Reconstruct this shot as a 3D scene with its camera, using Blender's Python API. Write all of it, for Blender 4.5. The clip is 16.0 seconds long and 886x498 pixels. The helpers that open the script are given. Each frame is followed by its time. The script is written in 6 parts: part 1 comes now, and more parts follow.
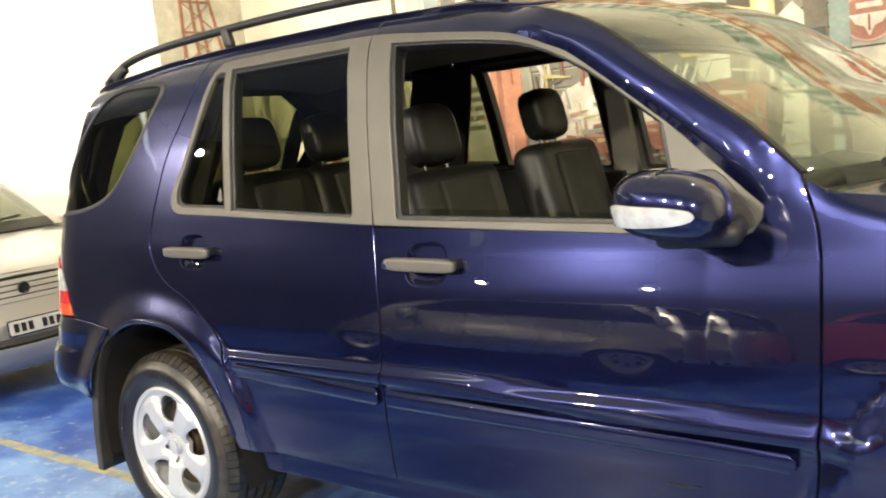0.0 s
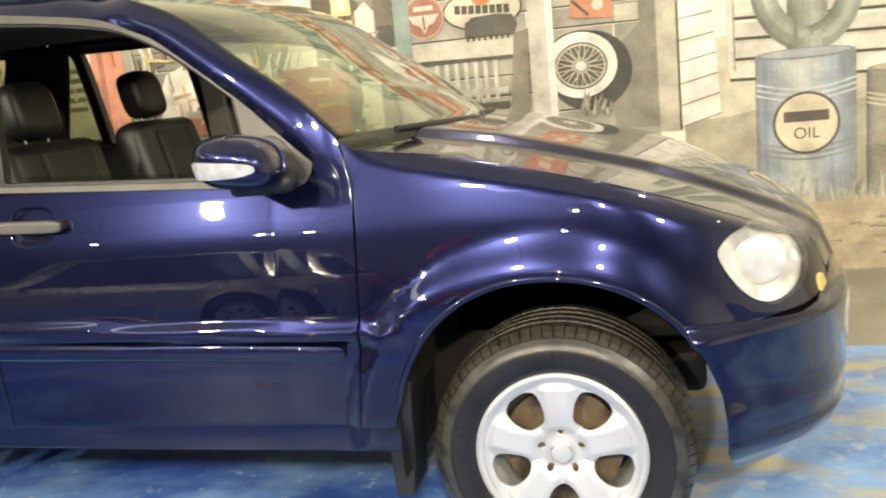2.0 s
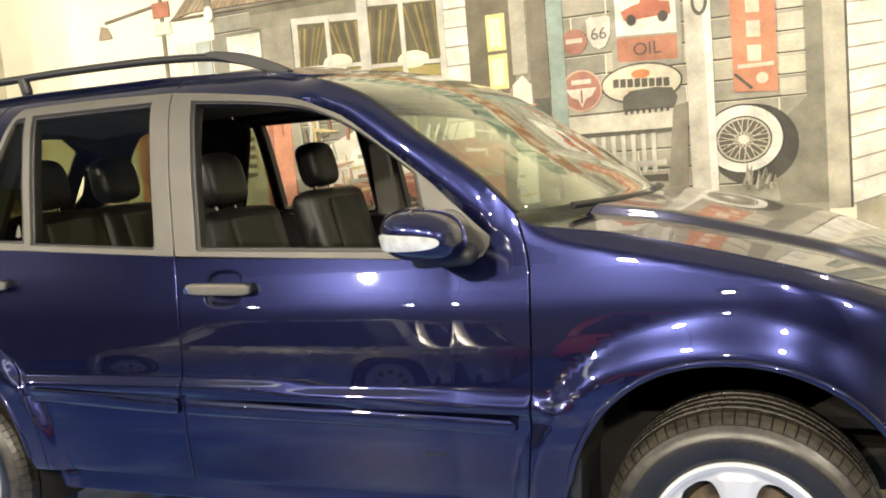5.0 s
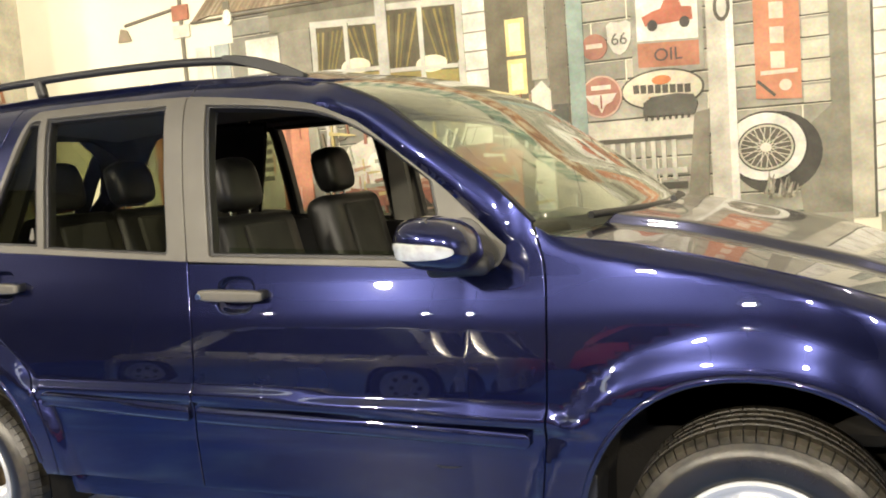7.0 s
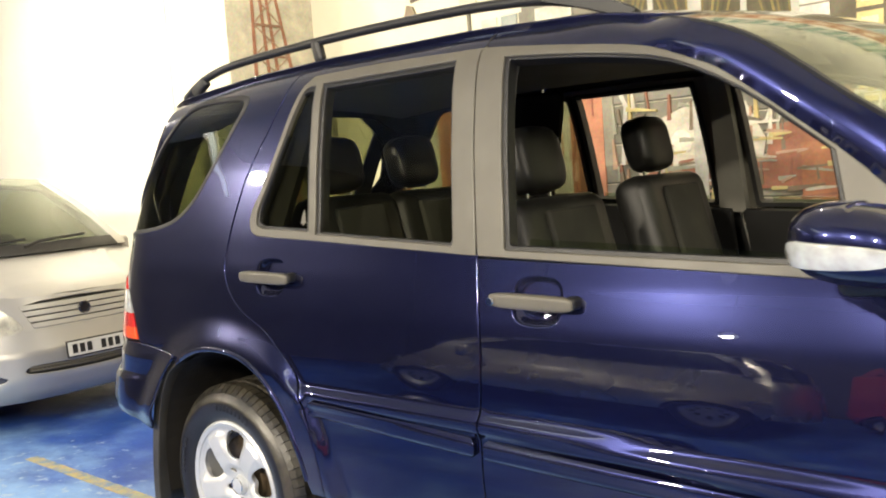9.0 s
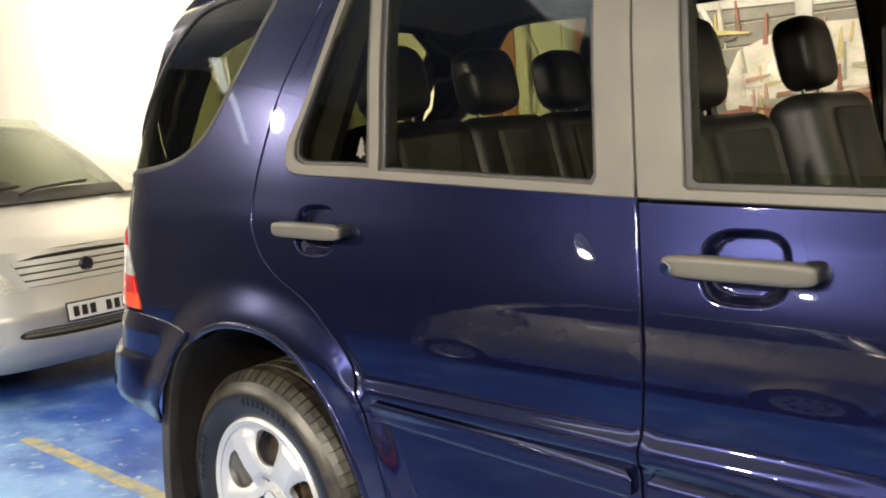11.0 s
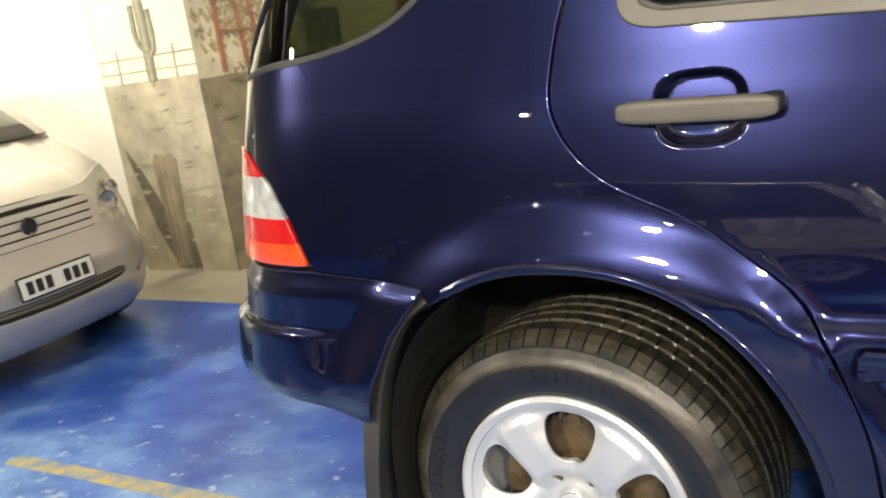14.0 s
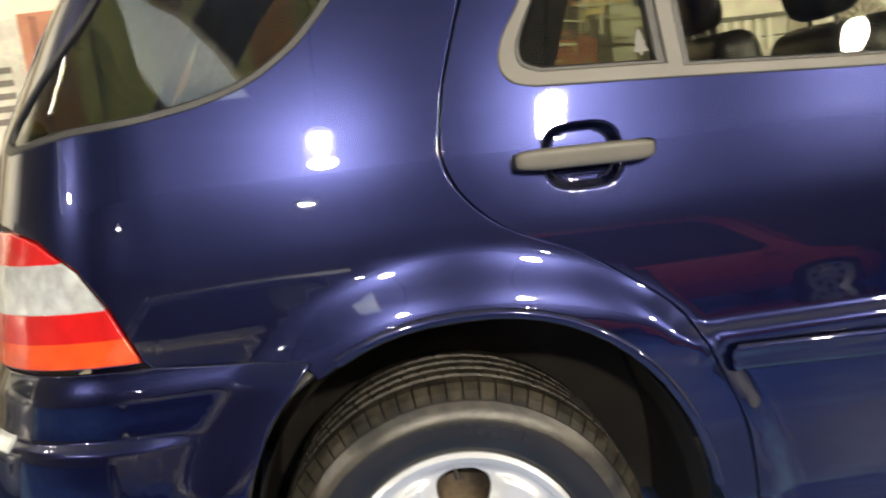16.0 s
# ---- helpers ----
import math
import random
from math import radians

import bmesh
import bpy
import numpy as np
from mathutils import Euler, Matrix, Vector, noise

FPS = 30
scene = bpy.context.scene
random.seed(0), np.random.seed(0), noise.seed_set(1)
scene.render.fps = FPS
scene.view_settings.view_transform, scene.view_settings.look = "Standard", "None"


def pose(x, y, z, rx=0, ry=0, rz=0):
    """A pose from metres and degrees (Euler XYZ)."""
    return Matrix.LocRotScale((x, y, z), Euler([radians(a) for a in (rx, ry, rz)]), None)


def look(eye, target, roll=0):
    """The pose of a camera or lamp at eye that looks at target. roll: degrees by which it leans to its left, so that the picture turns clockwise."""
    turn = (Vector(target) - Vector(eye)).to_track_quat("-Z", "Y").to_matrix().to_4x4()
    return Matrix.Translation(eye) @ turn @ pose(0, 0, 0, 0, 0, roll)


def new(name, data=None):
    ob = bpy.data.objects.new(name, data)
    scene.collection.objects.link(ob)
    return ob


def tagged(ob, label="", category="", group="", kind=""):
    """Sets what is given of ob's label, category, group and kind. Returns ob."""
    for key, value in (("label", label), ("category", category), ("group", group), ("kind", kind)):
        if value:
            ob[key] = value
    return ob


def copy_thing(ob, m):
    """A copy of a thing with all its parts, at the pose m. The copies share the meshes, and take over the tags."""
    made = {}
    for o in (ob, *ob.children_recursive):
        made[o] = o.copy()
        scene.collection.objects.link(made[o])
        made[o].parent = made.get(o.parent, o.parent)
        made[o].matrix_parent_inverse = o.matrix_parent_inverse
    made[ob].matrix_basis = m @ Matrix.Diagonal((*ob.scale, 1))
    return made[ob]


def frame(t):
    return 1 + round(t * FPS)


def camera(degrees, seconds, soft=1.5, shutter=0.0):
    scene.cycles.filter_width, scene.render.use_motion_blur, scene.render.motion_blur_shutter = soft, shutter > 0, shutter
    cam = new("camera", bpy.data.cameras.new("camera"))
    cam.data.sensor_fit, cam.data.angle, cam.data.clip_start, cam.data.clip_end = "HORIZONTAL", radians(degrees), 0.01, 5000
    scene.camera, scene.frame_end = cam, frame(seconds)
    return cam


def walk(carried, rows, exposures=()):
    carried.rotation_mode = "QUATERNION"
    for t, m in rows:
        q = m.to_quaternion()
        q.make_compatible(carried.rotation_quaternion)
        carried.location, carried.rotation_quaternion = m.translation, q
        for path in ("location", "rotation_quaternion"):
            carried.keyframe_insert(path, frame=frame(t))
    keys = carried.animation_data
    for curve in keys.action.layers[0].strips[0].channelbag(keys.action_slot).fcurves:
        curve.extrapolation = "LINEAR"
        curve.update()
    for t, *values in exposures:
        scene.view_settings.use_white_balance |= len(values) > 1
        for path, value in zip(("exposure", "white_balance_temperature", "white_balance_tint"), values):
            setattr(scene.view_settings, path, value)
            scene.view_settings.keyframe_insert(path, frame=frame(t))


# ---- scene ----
cam = camera(54.3, 16.0, soft=1.9, shutter=0.35)

PATH = [
    (0, (2.785, -2.658, 1.402), (1.554, -1.104, 1.143), -6.2),
    (0.5, (2.851, -2.777, 1.39), (1.758, -1.127, 1.104), -6.0),
    (1, (2.982, -2.859, 1.366), (2.085, -1.099, 1.053), -5.9),
    (1.5, (3.096, -2.983, 1.366), (2.418, -1.135, 1.015), -6.1),
    (2, (3.105, -3.081, 1.365), (2.634, -1.173, 0.99), -5.6),
    (2.5, (3.101, -3.13, 1.364), (2.736, -1.199, 0.988), -5.3),
    (3, (3.085, -3.115, 1.365), (2.745, -1.175, 1.017), -5.1),
    (3.5, (3.05, -3.085, 1.368), (2.615, -1.157, 1.063), -5.1),
    (4, (3.025, -3.102, 1.38), (2.418, -1.213, 1.128), -5.3),
    (4.5, (3.009, -3.131, 1.395), (2.278, -1.281, 1.189), -5.2),
    (7, (2.992, -3.084, 1.413), (2.197, -1.258, 1.226), -4.3),
    (7.5, (2.964, -2.929, 1.385), (2.049, -1.155, 1.254), -4.6),
    (8, (2.875, -2.828, 1.373), (1.683, -1.225, 1.271), -4.4),
    (8.5, (2.694, -2.694, 1.369), (1.384, -1.186, 1.27), -4.4),
    (9, (2.507, -2.569, 1.381), (1.192, -1.072, 1.213), -4.2),
    (11.5, (1.67, -2.105, 1.305), (0.328, -0.65, 1.023), -4.3),
    (12, (1.456, -2.075, 1.315), (0.079, -0.654, 1.025), -5.4),
    (12.5, (1.232, -2.039, 1.297), (-0.167, -0.655, 0.936), -6.3),
    (13, (1.035, -2.145, 1.312), (-0.29, -0.698, 0.921), -6.9),
    (13.5, (0.805, -2.234, 1.264), (-0.376, -0.682, 0.825), -7.4),
    (13.8, (0.687, -2.231, 1.291), (-0.396, -0.624, 0.796), -9.0),
    (14, (0.621, -2.226, 1.273), (-0.4, -0.577, 0.787), -8.7),
    (14.5, (0.425, -2.23, 1.256), (-0.391, -0.459, 0.812), -7.7),
    (15, (0.237, -2.256, 1.258), (-0.327, -0.377, 0.87), -7.7),
    (15.5, (0.085, -2.277, 1.27), (-0.193, -0.324, 0.94), -7.9),
    (16, (-0.06, -2.38, 1.213), (0.041, -0.409, 0.892), -7.3),
]
walk(cam, [(t, look(eye, target, roll)) for t, eye, target, roll in PATH], exposures=[(0, .56), (1.5, .52), (3, .48), (4.5, .53), (7.5, .46), (9, .48), (12, .40), (14, .40), (16, .34)])

# ---- light ----
world = bpy.data.worlds.new("world")
scene.world = world
world.use_nodes = True
world.node_tree.nodes["Background"].inputs[0].default_value = (1.0, .96, .84, 1)
world.node_tree.nodes["Background"].inputs[1].default_value = .07


def lamp(name, x, y, z, sx, sy, watts, colour=(1, .885, .70), target=None):
    data = bpy.data.lights.new(name, "AREA")
    data.shape, data.size, data.size_y, data.energy, data.color = "RECTANGLE" if sx != sy else "DISK", sx, sy, watts, colour
    ob = new(name, data)
    ob.matrix_world = look((x, y, z), target or (x, y + .001, z - 1))
    return ob


CEILING, HUNG, WALL_Y = 5.2, 3.9, 2.52
# unseen batten, added to brighten the white wall at the left
BATTENS = [(-5.2, -1.2)]
# assumed lamps out of view, added to wash the painted wall evenly
SPOTS = [(-2.7, .5), (-.9, .6), (.9, .6), (2.7, .6), (4.5, .6), (6.4, .6)]
FLOODS = [(-.92, -6.4), (1.55, -6.2), (3.9, -5.8), (-5.9, -5.0), (6.6, -4.4)]
for bx, by in BATTENS:
    lamp("batten_fill", bx, by, HUNG - .17, 1.2, .10, 50)
for fx, fy in FLOODS:
    lamp("flood_light", fx, fy, HUNG - .56, .24, .24, 195, target=(fx, fy + 3.6, .2))
for sx, sy in SPOTS:
    lamp("mural_fill", sx, sy, HUNG - .42, .12, .12, 20, target=(sx, WALL_Y, 1.3))
# made-up lamps that brighten the cars across the aisle for the door reflections
AISLE_FILL = [(-4.6, -9.6), (-1.6, -9.8), (2.2, -9.6)]
for ax, ay in AISLE_FILL:
    lamp("aisle_fill", ax, ay, HUNG - .56, .14, .14, 90, (1, .93, .74))
# fill without a fixture, added to make the white wall glare
lamp("white_wall_fill", -4.9, -.3, 3.4, .3, .3, 90, target=(-5.3, 1.45, 2.2))


# ---- materials ----
def mat(name, colour, rough=.5, metal=0.0, vary=.15, scale=6.0, bump=0.0, fine=90.0, second=None, amount=.5, coat=0.0, spec=.5, wear=.1):
    """A surface with broad patches, fine grain and, if asked, a second colour in blotches."""
    m = bpy.data.materials.new(name)
    m.use_nodes = True
    t = m.node_tree
    p = t.nodes["Principled BSDF"]
    co = t.nodes.new("ShaderNodeTexCoord")
    big, small = t.nodes.new("ShaderNodeTexNoise"), t.nodes.new("ShaderNodeTexNoise")
    big.inputs["Scale"].default_value, big.inputs["Detail"].default_value = scale, 5
    small.inputs["Scale"].default_value, small.inputs["Detail"].default_value = fine, 3
    for n in (big, small):
        t.links.new(co.outputs["Object"], n.inputs["Vector"])
    mix = t.nodes.new("ShaderNodeMix")
    mix.data_type = "RGBA"
    c = Vector(colour)
    other = second or [max(0, v * (1 - vary * 1.6)) for v in colour]
    mix.inputs[6].default_value = (*[min(1, v * (1 + vary * .5)) for v in c], 1)
    mix.inputs[7].default_value = (*other, 1)
    ramp = t.nodes.new("ShaderNodeMapRange")
    ramp.inputs[1].default_value, ramp.inputs[2].default_value = (amount - .08, amount + .14) if second else (.3, .75)
    t.links.new(big.outputs[0], ramp.inputs[0])
    t.links.new(ramp.outputs[0], mix.inputs[0])
    grain = t.nodes.new("ShaderNodeMix")
    grain.data_type, grain.blend_type = "RGBA", "MULTIPLY"
    grain.inputs[0].default_value = wear
    t.links.new(mix.outputs[2], grain.inputs[6])
    t.links.new(small.outputs[1], grain.inputs[7])
    t.links.new(grain.outputs[2], p.inputs["Base Color"])
    rr = t.nodes.new("ShaderNodeMapRange")
    rr.inputs[3].default_value, rr.inputs[4].default_value = max(.02, rough * .82), min(1, rough * 1.18)
    t.links.new(big.outputs[0], rr.inputs[0])
    t.links.new(rr.outputs[0], p.inputs["Roughness"])
    p.inputs["Metallic"].default_value, p.inputs["Coat Weight"].default_value, p.inputs["Coat Roughness"].default_value = metal, coat, .02
    p.inputs["Coat IOR"].default_value = 1.52
    p.inputs["Specular IOR Level"].default_value = spec
    if bump:
        b = t.nodes.new("ShaderNodeBump")
        b.inputs["Strength"].default_value, b.inputs["Distance"].default_value = bump, .004
        t.links.new(small.outputs[0], b.inputs["Height"])
        t.links.new(b.outputs[0], p.inputs["Normal"])
    return m


def floor_paint(name):
    """Blue floor paint in worn patches, paler beside the car and towards its front, with scuffed yellow overspray at
    the front bay.
    """
    m = mat(name, (.026, .090, .44), .40, 0, .3, 1.5, .12, 30, wear=.3, spec=.3)
    t = m.node_tree
    p = t.nodes["Principled BSDF"]
    old = p.inputs["Base Color"].links[0].from_socket
    co = t.nodes.new("ShaderNodeTexCoord")
    xyz = t.nodes.new("ShaderNodeSeparateXYZ")
    t.links.new(co.outputs["Object"], xyz.inputs[0])

    def ramp(sock, a, b, lo=0.0, hi=1.0):
        r = t.nodes.new("ShaderNodeMapRange")
        r.interpolation_type = "SMOOTHSTEP"
        for k, v in zip((1, 2, 3, 4), (a, b, lo, hi)):
            r.inputs[k].default_value = v
        t.links.new(sock, r.inputs[0])
        return r.outputs[0]

    def sums(op, a, b):
        n = t.nodes.new("ShaderNodeMath")
        n.operation = op
        for k, v in enumerate((a, b)):
            if isinstance(v, float):
                n.inputs[k].default_value = v
            else:
                t.links.new(v, n.inputs[k])
        return n.outputs[0]

    def noise(scale, stretch, detail=6.0):
        mp = t.nodes.new("ShaderNodeMapping")
        mp.inputs["Scale"].default_value = stretch
        n = t.nodes.new("ShaderNodeTexNoise")
        n.inputs["Scale"].default_value, n.inputs["Detail"].default_value, n.inputs["Roughness"].default_value = scale, detail, .62
        t.links.new(co.outputs["Object"], mp.inputs[0])
        t.links.new(mp.outputs[0], n.inputs["Vector"])
        return n.outputs[0]

    def blend(base, colour, amount):
        x = t.nodes.new("ShaderNodeMix")
        x.data_type = "RGBA"
        t.links.new(amount, x.inputs[0])
        t.links.new(base, x.inputs[6])
        x.inputs[7].default_value = (*colour, 1)
        return x.outputs[2]

    # paler towards the car's right side and its front
    pale_zone = sums("MAXIMUM", ramp(xyz.outputs[1], -.05, -1.0), ramp(xyz.outputs[0], .8, 3.4))
    # paleness stops by y -1.8, so the doors mirror a darker floor
    pale_zone = sums("MULTIPLY", pale_zone, ramp(xyz.outputs[1], -1.8, -1.0))
    worn = sums("ADD", noise(1.6, (1, 1.5, 1)), sums("MULTIPLY", pale_zone, .26))
    c = blend(old, (.22, .39, .68), ramp(worn, .44, .92, 0.0, 1.0))
    chips = sums("ADD", noise(14.0, (1, 1, 1)), sums("MULTIPLY", pale_zone, .10))
    c = blend(c, (.36, .46, .58), ramp(chips, .62, .74, 0.0, .75))
    front = sums("MULTIPLY", ramp(xyz.outputs[0], 1.2, 3.4), ramp(xyz.outputs[1], -1.3, -.2))
    scuff = sums("ADD", noise(2.3, (.55, 1.5, 1)), sums("MULTIPLY", front, .22))
    c = blend(c, (.50, .42, .17), ramp(scuff, .66, .84, 0.0, .8))
    grime = noise(5.0, (1, 1, 1))
    c = blend(c, (.05, .06, .08), ramp(grime, .62, .80, 0.0, .5))
    t.links.new(c, p.inputs["Base Color"])
    return m


def glass(name, colour, rough=.02, through_light=.9, ior=1.45, power=4.5):
    """Thin glass: light passes straight through with its tint, and the surface mirrors more the flatter it is met."""
    m = bpy.data.materials.new(name)
    m.use_nodes = True
    t = m.node_tree
    t.nodes.remove(t.nodes["Principled BSDF"])
    clear, gloss, mix, fres = (t.nodes.new("ShaderNode" + k) for k in ("BsdfTransparent", "BsdfGlossy", "MixShader", "LayerWeight"))
    clear.inputs[0].default_value = (*[c * through_light for c in colour], 1)
    gloss.inputs["Color"].default_value = (1, 1, 1, 1)
    fres.inputs["Blend"].default_value = .5
    steep, amount = t.nodes.new("ShaderNodeMath"), t.nodes.new("ShaderNodeMapRange")
    steep.operation, steep.inputs[1].default_value = "POWER", power
    amount.inputs[3].default_value, amount.inputs[4].default_value = ((ior - 1) / (ior + 1)) ** 2, .9
    t.links.new(fres.outputs["Facing"], steep.inputs[0])
    t.links.new(steep.outputs[0], amount.inputs[0])
    n = t.nodes.new("ShaderNodeTexNoise")
    n.inputs["Scale"].default_value = 9
    r = t.nodes.new("ShaderNodeMapRange")
    r.inputs[3].default_value, r.inputs[4].default_value = rough, rough + .02
    t.links.new(n.outputs[0], r.inputs[0])
    t.links.new(r.outputs[0], gloss.inputs["Roughness"])
    t.links.new(amount.outputs[0], mix.inputs[0])
    t.links.new(clear.outputs[0], mix.inputs[1])
    t.links.new(gloss.outputs[0], mix.inputs[2])
    t.links.new(mix.outputs[0], t.nodes["Material Output"].inputs["Surface"])
    return m


PAINT = mat("midnight_blue_paint", (.0098, .0124, .0520), .25, .80, .12, 2.0, 0, 700, coat=1.0, spec=.16, wear=.35)
PAINT.node_tree.nodes["Principled BSDF"].inputs["Coat Roughness"].default_value = .022
PAINT.node_tree.nodes["Principled BSDF"].inputs["Coat IOR"].default_value = 1.6
GREY_TRIM = mat("grey_trim", (.105, .098, .078), .45, 0, .1, 9, .15, 400)
BLACK = mat("black_plastic", (.012, .012, .012), .45, 0, .2, 8, .2, 260)
CUP = mat("dark_gloss_paint", (.008, .008, .016), .12, 0, .1, 8, coat=1)
DARK = mat("dark_liner", (.016, .014, .011), .75, 0, .3, 6, .3, 80, spec=.3)
FLAP = mat("grey_black_rubber", (.048, .045, .038), .5, 0, .3, 9, .3, 120, wear=.3)
SCREEN = glass("hatchback_screen_glass", (.72, .76, .68), .0, 1.0, 1.5)
RUBBER = mat("tyre_rubber", (.0125, .0122, .0115), .34, 0, .3, 9, .10, 120, wear=.3)
DUSTY = mat("dusty_rubber", (.042, .037, .027), .36, 0, .4, 22, .16, 120, second=(.016, .015, .012), amount=.5, wear=.4)
ALLOY = mat("silver_alloy", (.52, .54, .56), .34, .35, .08, 6, .05, 300)
CHROME = mat("chrome", (.75, .75, .75), .08, 1, .05)
STEEL = mat("rusty_brake_steel", (.15, .11, .065), .5, .5, .3, 14, .2, 120, second=(.045, .033, .02))
SEAT = mat("black_leather", (.011, .011, .010), .42, 0, .2, 8, .25, 220)
SEAT_GREEN = mat("dark_seat_fabric", (.022, .022, .016), .8, 0, .2, 8, .3, 300)
LINER = mat("grey_headliner", (.15, .145, .125), .9, 0, .1, 5, .2, 300)
CLEAR_LENS = glass("clear_lens", (.95, .95, .93), .03, 1.0)
RED_LENS = mat("red_lens", (.55, .012, .012), .12, 0, .15, 20, .1, 60, coat=1)
WHITE_LENS = mat("frosted_lens", (.50, .52, .50), .15, .1, .25, 30, .3, 60, coat=1)
AMBER = mat("amber_lens", (.62, .50, .14), .15, 0, .1, 30, coat=1)
ORANGE_RED = mat("orange_red_lens", (.75, .08, .015), .14, 0, .2, 20, coat=1)
REFLECTOR = mat("lamp_reflector", (.88, .88, .85), .30, .45, .2, 24, .8, 30)
DIM_REFLECTOR = mat("dull_lamp_reflector", (.55, .54, .49), .28, .4, .3, 26, .5, 40)
TINT = glass("tinted_glass", (.51, .53, .42), .0, 1.0, 1.5)
REAR_TINT = glass("rear_side_glass", (.90, .91, .82), .0, 1.0, 1.3, 6.0)
CLEAR = glass("windscreen_glass", (.84, .90, .78), .0, 1.0, 1.6, 3.0)
FLOOR_BLUE = floor_paint("blue_floor_paint")
FLOOR_GREY = mat("grey_concrete", (.34, .32, .25), .55, 0, .2, 2.2, .2, 40, wear=.3)
YELLOW = mat("worn_yellow_paint", (.44, .37, .17), .5, 0, .3, 13, .1, 60, second=(.20, .30, .42), amount=.49, wear=.5)
DIM_WALL = mat("dull_wall_paint", (.16, .15, .13), .8, 0, .2, 1.4, .1, 60)
WHITE_WALL = mat("white_wall_paint", (.80, .78, .68), .75, 0, .06, 1.4, .1, 60)
CREAM = mat("cream_painted_sky", (.72, .68, .52), .75, 0, .10, 1.1, .1, 60)
CEIL = mat("ceiling_paint", (.84, .83, .78), .85, 0, .1, 1.2)
SILVER = mat("silver_car_paint", (.46, .455, .43), .34, .55, .06, 3, 0, 700, coat=.6, wear=.2)
RED_PAINT = mat("dark_red_car_paint", (.46, .022, .034), .4, .0, .1, 3, 0, 700, coat=1)
PALE_PAINT = mat("pale_grey_car_paint", (.62, .61, .57), .28, .92, .06, 3, 0, 700, coat=1)
PLATE = mat("number_plate_white", (.60, .60, .56), .4)


PANEL = bpy.data.materials.new("glowing_panel")
PANEL.use_nodes = True
PANEL.node_tree.nodes["Principled BSDF"].inputs["Base Color"].default_value = (.8, .8, .8, 1)
PANEL.node_tree.nodes["Principled BSDF"].inputs["Emission Color"].default_value = (.86, .95, 1, 1)
PANEL.node_tree.nodes["Principled BSDF"].inputs["Emission Strength"].default_value = 2.2


# ---- mesh helpers ----
def mesh_ob(name, verts, faces, material, parent=None, label="", smooth=True, normals=None):
    me = bpy.data.meshes.new(name)
    me.from_pydata([tuple(float(c) for c in v) for v in verts], [], [tuple(int(i) for i in f) for f in faces])
    if smooth:
        me.shade_smooth()
    me.materials.append(material)
    if normals is not None:
        me.normals_split_custom_set_from_vertices([tuple(float(c) for c in n) for n in normals])
    ob = new(name, me)
    if parent:
        ob.parent = parent
    return tagged(ob, label) if label else ob


def part(name, bm, material, parent=None, label="", smooth=False):
    me = bpy.data.meshes.new(name)
    bmesh.ops.recalc_face_normals(bm, faces=bm.faces)
    bm.to_mesh(me)
    bm.free()
    if smooth:
        me.shade_smooth()
    me.materials.append(material)
    ob = new(name, me)
    if parent:
        ob.parent = parent
    return tagged(ob, label) if label else ob


def thing(name, label, category, at=(0, 0, 0), turn=0.0, group="", kind=""):
    ob = tagged(new(name), label, category, group, kind)
    ob.matrix_world = pose(*at, 0, 0, turn)
    bpy.context.view_layer.update()
    return ob


def box(bm, size, at, bevel=.0, turn=(0, 0, 0), seg=2):
    m = pose(*at, *turn) @ Matrix.Diagonal((*size, 1))
    made = bmesh.ops.create_cube(bm, size=1, matrix=m)["verts"]
    if bevel:
        edges = {e for v in made for e in v.link_edges}
        bmesh.ops.bevel(bm, geom=list(edges), offset=bevel, segments=seg, affect="EDGES", profile=.5)
    return bm


def boxed(name, size, at, material, parent=None, bevel=.004, turn=(0, 0, 0), label="", seg=2, smooth=False):
    return part(name, box(bmesh.new(), size, at, bevel, turn, seg), material, parent, label, smooth)


def curve(pts, n=6, closed=False):
    """Catmull-Rom through short lists of points."""
    p = [Vector(q) for q in pts]
    out, m = [], len(p)
    for i in range(m if closed else m - 1):
        a, b, c, d = (p[(i - 1) % m], p[i], p[(i + 1) % m], p[(i + 2) % m]) if closed else (p[max(i - 1, 0)], p[i], p[i + 1], p[min(i + 2, m - 1)])
        for k in range(n):
            u = k / n
            out.append(tuple(.5 * (2 * b + (c - a) * u + (2 * a - 5 * b + 4 * c - d) * u * u + (3 * b - a - 3 * c + d) * u ** 3)))
    if not closed:
        out.append(tuple(p[-1]))
    return out


def arc(cx, cz, a, b, t0, t1, n=24, e=2.0):
    out = []
    for i in range(n + 1):
        t = radians(t0 + (t1 - t0) * i / n)
        c, s = math.cos(t), math.sin(t)
        out.append((cx + a * math.copysign(abs(c) ** (2 / e), c), cz + b * math.copysign(abs(s) ** (2 / e), s)))
    return out


def ring(poly, res):
    out = []
    for a, b in zip(poly, poly[1:] + poly[:1]):
        d = math.dist(a, b)
        k = max(1, round(d / res))
        out += [(a[0] + (b[0] - a[0]) * i / k, a[1] + (b[1] - a[1]) * i / k) for i in range(k)] if d > 1e-6 else []
    return out


def inside(px, pz, poly):
    q = np.array(poly)
    x0, z0 = q[:, 0], q[:, 1]
    x1, z1 = np.roll(x0, -1), np.roll(z0, -1)
    px, pz = np.asarray(px)[:, None], np.asarray(pz)[:, None]
    cross = ((z0 > pz) != (z1 > pz)) & (px < (x1 - x0) * (pz - z0) / (z1 - z0 + 1e-12) + x0)
    return cross.sum(1) % 2 == 1


